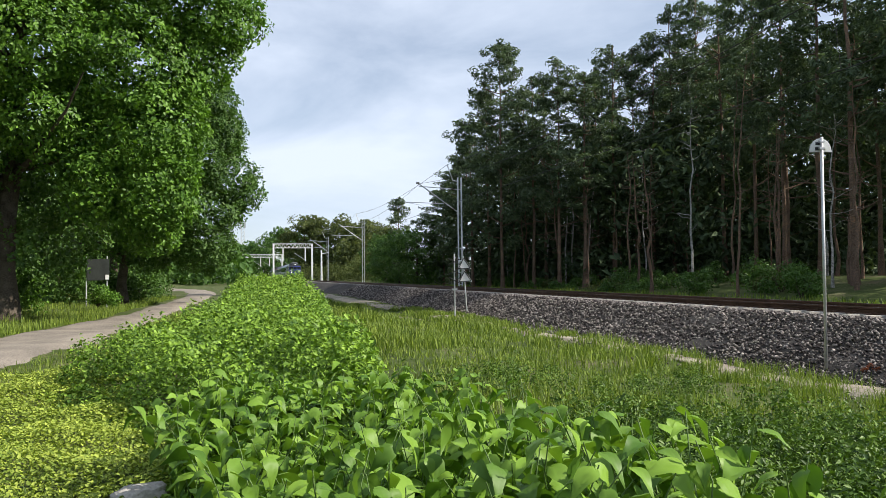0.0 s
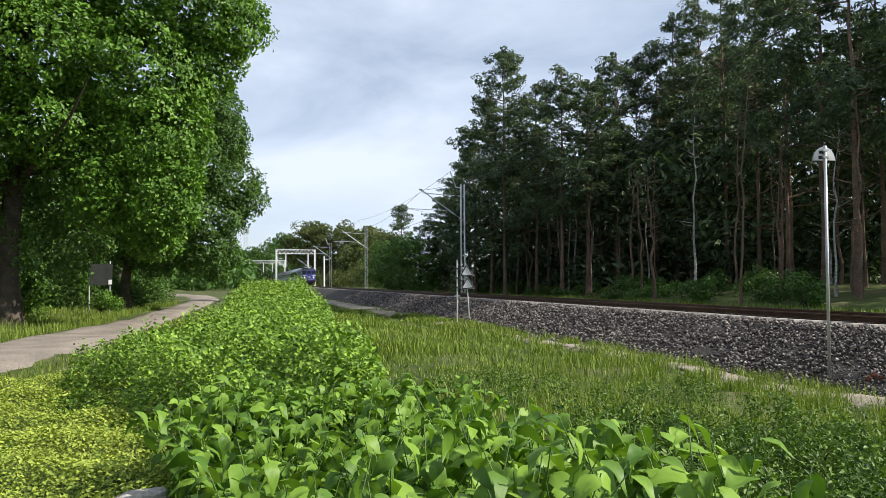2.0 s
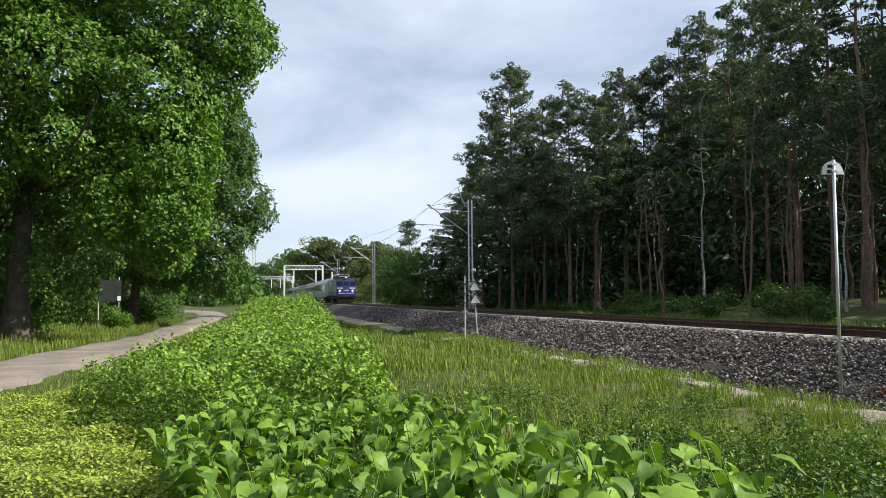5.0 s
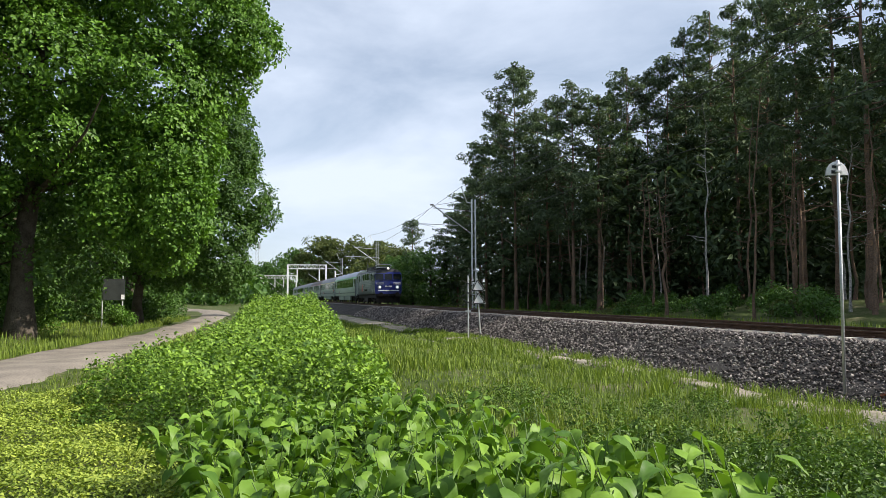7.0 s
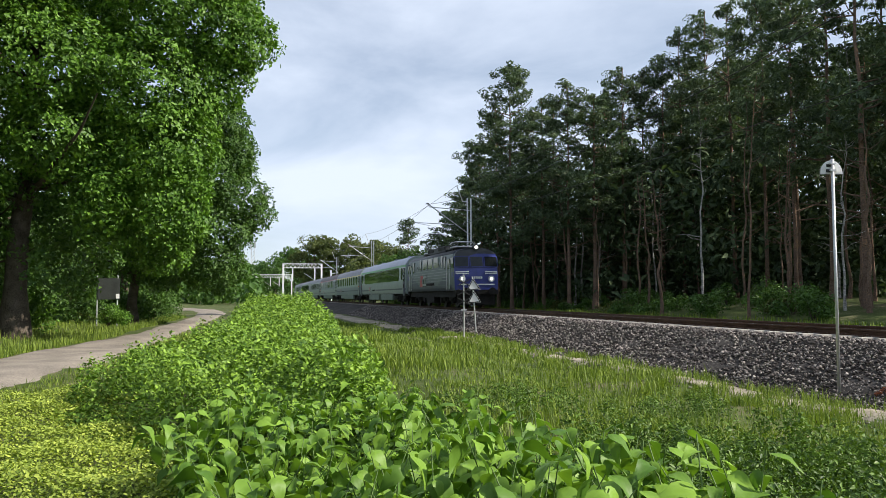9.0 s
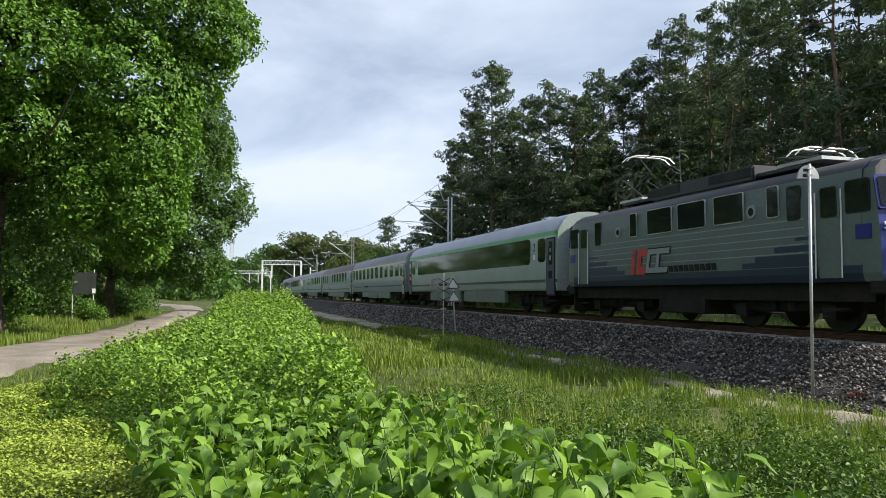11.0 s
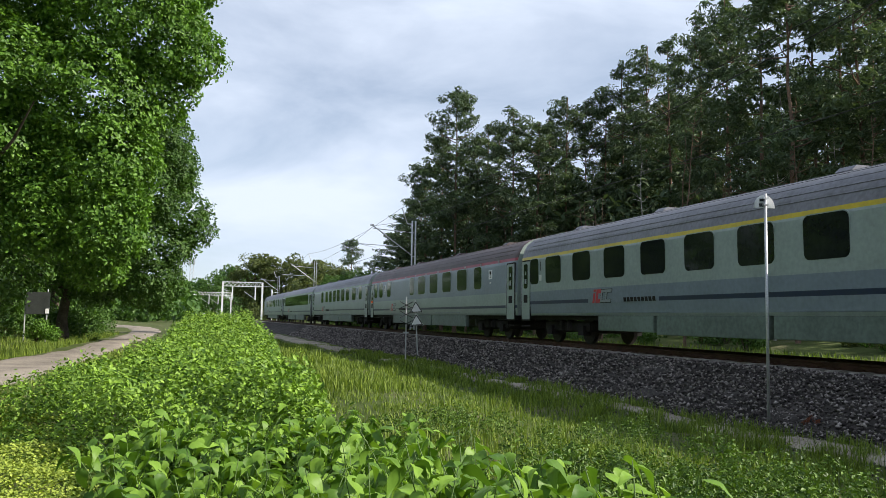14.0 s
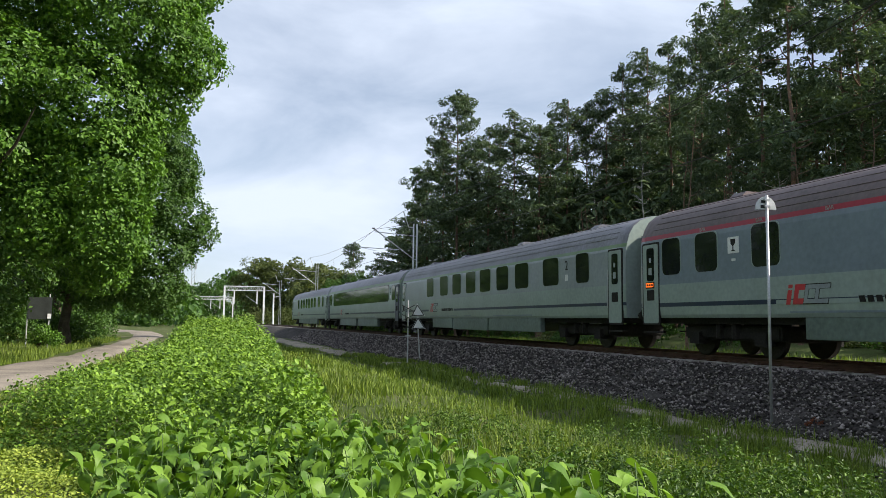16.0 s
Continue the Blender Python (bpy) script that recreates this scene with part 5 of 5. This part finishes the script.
def build_loco():
    c = empty("electric_locomotive")
    tagged(c, "grey electric locomotive with a dark blue front and lit lamps", "locomotive")
    H = 7.35
    mats = [M_LOCOGREY, M_LOCOROOF, M_NAVY, M_LOCOBLUE]
    prof = [(1.40, 1.12, 2), (1.45, 1.3, 2), (1.455, 1.46, 0), (1.46, 2.0, 0), (1.45, 3.0, 0), (1.40, 3.46, 1), (1.30, 3.6, 1), (1.05, 3.74, 1), (0.6, 3.84, 1), (0, 3.88, 1)]
    part("body", section(prof, -H + 0.5, H - 0.5), mats, c, "grey painted body")
    for d in (-1, 1):
        # cab nose, raked above the waist
        bm = bmesh.new()
        half = [(1.40, 1.12), (1.45, 1.3), (1.46, 2.0), (1.44, 3.0), (1.36, 3.46), (1.2, 3.62), (0.8, 3.76), (0.4, 3.83), (0, 3.86)]
        loop = half + [(-x, z) for x, z in reversed(half) if x > 0]
        a = [bm.verts.new((x, d * (H - 0.5), z)) for x, z in loop]
        b = [bm.verts.new((x * 0.985, d * (H + 0.12 - 0.16 * max(0, z - 2.2)) - d * 0.16 * (abs(x) / 1.46) ** 2, z)) for x, z in loop]
        n = len(loop)
        for j in range(n):
            f = bm.faces.new((a[j], a[(j + 1) % n], b[(j + 1) % n], b[j]))
            f.material_index = 1 if max(loop[j][1], loop[(j + 1) % n][1]) > 3.47 and min(loop[j][1], loop[(j + 1) % n][1]) > 3.4 else 0
        ctr = [bm.verts.new((0, d * (H + 0.12 - 0.16 * max(0, z - 2.2)), z)) for z in (1.12, 1.3, 2.0, 3.0, 3.46)]
        for j in range(4):
            for s in (0, 1):
                q = (b[j], b[j + 1]) if s == 0 else (b[n - 2 - j + 1 - 0], b[n - 2 - j])
                bm.faces.new((q[0], q[1], ctr[j + 1], ctr[j])).material_index = 3
        top = [b[j] for j in range(4, n - 3)]
        bm.faces.new(top + [ctr[4]]).material_index = 1
        bmesh.ops.recalc_face_normals(bm, faces=bm.faces)
        cab = part("cab", bm, mats, c, "dark blue cab front")
        fy = lambda z, x=0: d * (H + 0.12 - 0.16 * max(0, z - 2.2) - 0.16 * (abs(x) / 1.46) ** 2)

        def face(name, x, z, w, h, m, parent=cab, depth=0.04, r=0.06, out=0.03, label=""):
            rk = math.degrees(math.atan(0.16)) if z > 2.2 else 0
            M4 = Matrix.Translation((x, fy(z, x) + d * out, z)) @ Matrix.Rotation(radians(d * (rk)), 4, "X") @ Matrix.Rotation(radians(-d * x * 9), 4, "Z") @ (Matrix.Rotation(math.pi, 4, "Z") if d > 0 else Matrix.Identity(4))
            return part(name, outline(rounded(w, h, r), depth, mat4=M4), m, parent, label)
        for x in (-0.97, 0.0, 0.97):
            w = face("windscreen", x, 2.95, 0.86 if x else 0.8, 0.62, M_GLASSD, out=0.04, label="dark glass windscreen")
            face("windscreen_frame", x, 2.95, (0.86 if x else 0.8) + 0.1, 0.72, M_LOCOBLUE, w, out=0.025)
        for x in (-0.95, 0.95):
            face("white_stripe", x, 2.30, 0.85, 0.07, M_WHITE, r=0.02)
            face("white_stripe", x, 2.18, 0.85, 0.05, M_WHITE, r=0.02)
            ring = part("headlight", rod((x, fy(1.85, x) - d * 0.03, 1.85), (x, fy(1.85, x) + d * 0.09, 1.85), 0.2, seg=20), M_GALV, cab, "round headlight in a bright ring")
            part("lens", rod((x, fy(1.85, x) + d * 0.08, 1.85), (x, fy(1.85, x) + d * 0.11, 1.85), 0.10, seg=20), M_LAMP, ring, "lit lens")
        for k in range(6):
            face("number_bar", -0.3 + 0.12 * k, 1.93, 0.08, 0.14, M_WHITE, r=0.01)
        face("waist_strip", 0, 1.5, 2.3, 0.07, M_WHITE, r=0.02)
        top = part("top_lamp", rod((0, d * (H - 0.35), 3.86), (0, d * (H - 0.02), 3.86), 0.2, seg=20), M_LOCOROOF, c, "round lamp housing on the roof")
        part("lens", rod((0, d * (H - 0.02), 3.86), (0, d * (H + 0.02), 3.86), 0.11, seg=20), M_LAMP, top, "lit lens")
        part("buffer_beam", box(-1.4, 1.4, min(d * (H - 0.4), d * (H + 0.12)), max(d * (H - 0.4), d * (H + 0.12)), 0.85, 1.16, bevel=0.03), M_UNDER, c)
        part("pilot", box(-1.25, 1.25, min(d * (H - 0.2), d * (H - 0.05)), max(d * (H - 0.2), d * (H - 0.05)), 0.2, 0.85, bevel=0.03), M_UNDER, c)
        part("coupling", rod((0, d * H, 1.05), (0, d * (H + 0.5), 0.85), 0.05), M_UNDER, c)
        buffers(c, d * (H + 0.1), d)
        for s in (-1, 1):
            part("cab_step", box(min(s * 1.2, s * 1.42), max(s * 1.2, s * 1.42), d * 6.0 - 0.25, d * 6.0 + 0.25, 0.5, 0.55), M_UNDER, c)
            part("handrail", rod((s * 1.5, d * 6.35, 1.2), (s * 1.5, d * 6.35, 3.1), 0.016, seg=6), M_WHITE, c)
            part("handrail", rod((s * 1.5, d * 5.6, 1.2), (s * 1.5, d * 5.6, 3.1), 0.016, seg=6), M_WHITE, c)
            part("cab_door", outline(rounded(0.62, 2.0, 0.05), 0.03, mat4=on_side(s, 1.47, d * 5.97, 2.2)), M_LOCOGREY, c)
            window(c, s, d * 5.97, 2.85, 0.42, 0.62, 0.05, "cab_window").location.x += s * 0.07
            window(c, s, d * 6.75, 2.9, 0.6, 0.66, 0.05, "cab_window").location.x += s * 0.05
            window(c, s, d * 4.88, 2.95, 0.4, 0.76, 0.05, "cab_window").location.x += s * 0.05
    for s in (-1, 1):
        for y, w in ((2.38, 0.38), (0.84, 1.32), (-0.83, 1.3), (-2.5, 1.2), (-4.2, 0.38)):
            window(c, s, y, 3.06, w, 0.72, 0.05, "engine_room_window", M_GALV).location.x += s * 0.075
        for z in (2.55, 2.36, 2.17, 1.98, 1.78):
            strip(c, "side_rib", s, -5.2, 5.2, z, z + 0.025, M_MIDGREY, 0.052)
        a = s
        emblem(c, s, a * -2.4, 1.46, 0.8, 0.075)
        for k in range(9):
            strip(c, "name_bar", s, *sorted((a * (-0.3 + 0.26 * k), a * (-0.12 + 0.26 * k))), 1.5, 1.68, M_UNDER, 0.075, lean=0.04 * s)
        for y in (-3.4, 3.4):
            part("badge", rod((s * 1.44, y, 2.9), (s * 1.478, y, 2.9), 0.17, seg=20), M_MIDGREY, c, "small round badge")
            part("badge", rod((s * 1.44, y, 2.9), (s * 1.484, y, 2.9), 0.10, seg=16), M_UNDER, c)
        for k, (z0, z1, y0) in enumerate(((1.48, 1.62, 3.0), (1.62, 1.76, 3.5), (1.82, 1.96, 4.2), (2.02, 2.15, 4.9))):
            strip(c, "blue_flash", s, *sorted((y0, 5.6)), z0, z1, M_NAVY, 0.046)
            strip(c, "blue_flash", s, *sorted((-y0, -5.6)), z0, z1, M_NAVY, 0.046)
        for y in (-1.7, 1.6):
            part("louvre", box(min(s * 0.85, s * 0.87), max(s * 0.85, s * 0.87), y - 0.9, y + 0.9, 3.95, 4.18), M_RUBBER, c)
        for y in (-6.9, 6.9):
            strip(c, "emblem", s, y - 0.2, y + 0.2, 2.0, 2.3, M_LOCOBLUE, 0.06)
    part("underframe", box(-1.25, 1.25, -H + 0.4, H - 0.4, 0.7, 1.14), M_UNDER, c)
    part("battery_box", box(-1.3, 1.3, -1.2, 1.2, 0.3, 0.75, bevel=0.03), M_UNDER, c)
    for y in (-4.05, 4.05):
        bogie(c, y, 0.62, 1.52)
    part("roof_walkway", box(-0.75, 0.75, -4.4, 4.4, 3.9, 4.0, bevel=0.02), M_LOCOROOF, c)
    part("resistor_housing", box(-0.85, 0.85, -2.7, 2.3, 3.8, 4.24, bevel=0.05), M_LOCOROOF, c)
    for y, up in ((-4.2, False), (3.9, True)):
        p = part("pantograph", box(-0.7, 0.7, y - 0.75, y + 0.75, 4.02, 4.1), M_GALV, c, "raised pantograph" if up else "folded pantograph")
        zt = 5.55 if up else 4.36
        bm = bmesh.new()
        for s in (-1, 1):
            rod((s * 0.6, y - 0.7, 4.1), (s * 0.5, y + 0.95 if up else y + 1.0, (4.1 + zt) / 2 + 0.1), 0.02, bm)
            rod((s * 0.5, y + 0.95 if up else y + 1.0, (4.1 + zt) / 2 + 0.1), (s * 0.35, y, zt), 0.015, bm)
            rod((s * 0.6, y + 0.7, 4.1), (s * 0.5, y - 0.95, (4.1 + zt) / 2 + 0.1), 0.02, bm)
            rod((s * 0.5, y - 0.95, (4.1 + zt) / 2 + 0.1), (s * 0.35, y, zt), 0.015, bm)
        rod((-0.5, y, zt), (0.5, y, zt), 0.02, bm)
        part("frame", bm, M_LOCOROOF, p)
        for dy in (-0.15, 0.15):
            bm = rod((-0.5, y + dy, zt + 0.06), (0.5, y + dy, zt + 0.06), 0.022)
            for s in (-1, 1):
                rod((s * 0.5, y + dy, zt + 0.06), (s * 0.75, y + dy, zt + 0.0), 0.018, bm)
                rod((s * 0.75, y + dy, zt + 0.0), (s * 0.93, y + dy, zt - 0.16), 0.018, bm)
            part("contact_strip", bm, M_GALV, p)
        for s in (-1, 1):
            part("insulator", rod((s * 0.6, y, 3.8), (s * 0.6, y, 4.04), 0.07), M_BARK, p)
    return c


loco = build_loco()
coaches = [build_coach(s) for s in (MODERN, STYLE, BARCAR, SECOND, MODERN2, LAST)]


coaches[1].scale.y = 0.956          # an older, shorter coach


def gap_y(t):
    """Where the locomotive's rear coupling is along the track."""
    return 216.23 - 17.025 * t - 0.0103 * t * t


M_FUZZ = mat("golden_brown_fuzz", (0.16, 0.08, 0.03), (0.45, 0.27, 0.08), 300, 0.9, 0, 900, 0.5)
M_WING = leaf_mat("insect_wing", (0.10, 0.07, 0.05), (0.22, 0.16, 0.12), 0.5)


def build_insect():
    c = empty("insect")
    tagged(c, "furry golden-brown insect in flight", "insect")
    bm = bmesh.new()
    bmesh.ops.create_uvsphere(bm, u_segments=14, v_segments=9, radius=1.0, matrix=Matrix.Diagonal((0.016, 0.0065, 0.0065, 1)))
    part("body", bm, M_FUZZ, c, smooth=True)
    for s in (-1, 1):
        pts = [(0, 0), (0.008, 0.012), (0.006, 0.024), (-0.003, 0.027), (-0.008, 0.014)]
        part("wing", outline(pts, 0.0006, mat4=Matrix.Rotation(radians(25 if s > 0 else 170), 4, "X") @ Matrix.Translation((-0.004, 0, 0))), M_WING, c)
    return c


insect = build_insect()


def motions():
    walk(insect, [(t, pose(*p)) for t, p in ((0, (5, -6, 2.5, 0, 0, 0)), (12.2, (2.6, -0.8, 1.9, 0, 0, 0)), (12.4, (1.15, 0.5, 1.58, 0, 10, -20)), (12.5, (0.636, 0.636, 1.52, 0, 14, -35)),
                                             (12.6, (0.95, 0.25, 1.35, 0, 20, -60)), (13, (2.5, -1.5, 1.2, 0, 0, -80)), (16, (5, -7, 2, 0, 0, -80)))])
    times = [0.5 * k for k in range(33)]
    walk(loco, [(t, pose(TX, gap_y(t) - 7.95, RT)) for t in times])
    fine = [k / FPS for k in range(481)]
    for w, r in WHEELS:
        p = w.location.copy()
        walk(w, [(t, pose(*p, math.degrees((gap_y(0) - gap_y(t)) / r))) for t in fine])
    for c, mid in zip(coaches, (13.5, 39.95, 65.6, 92.26, 118.62, 144.98)):
        walk(c, [(t, pose(TX, gap_y(t) + mid, RT)) for t in times])


motions()
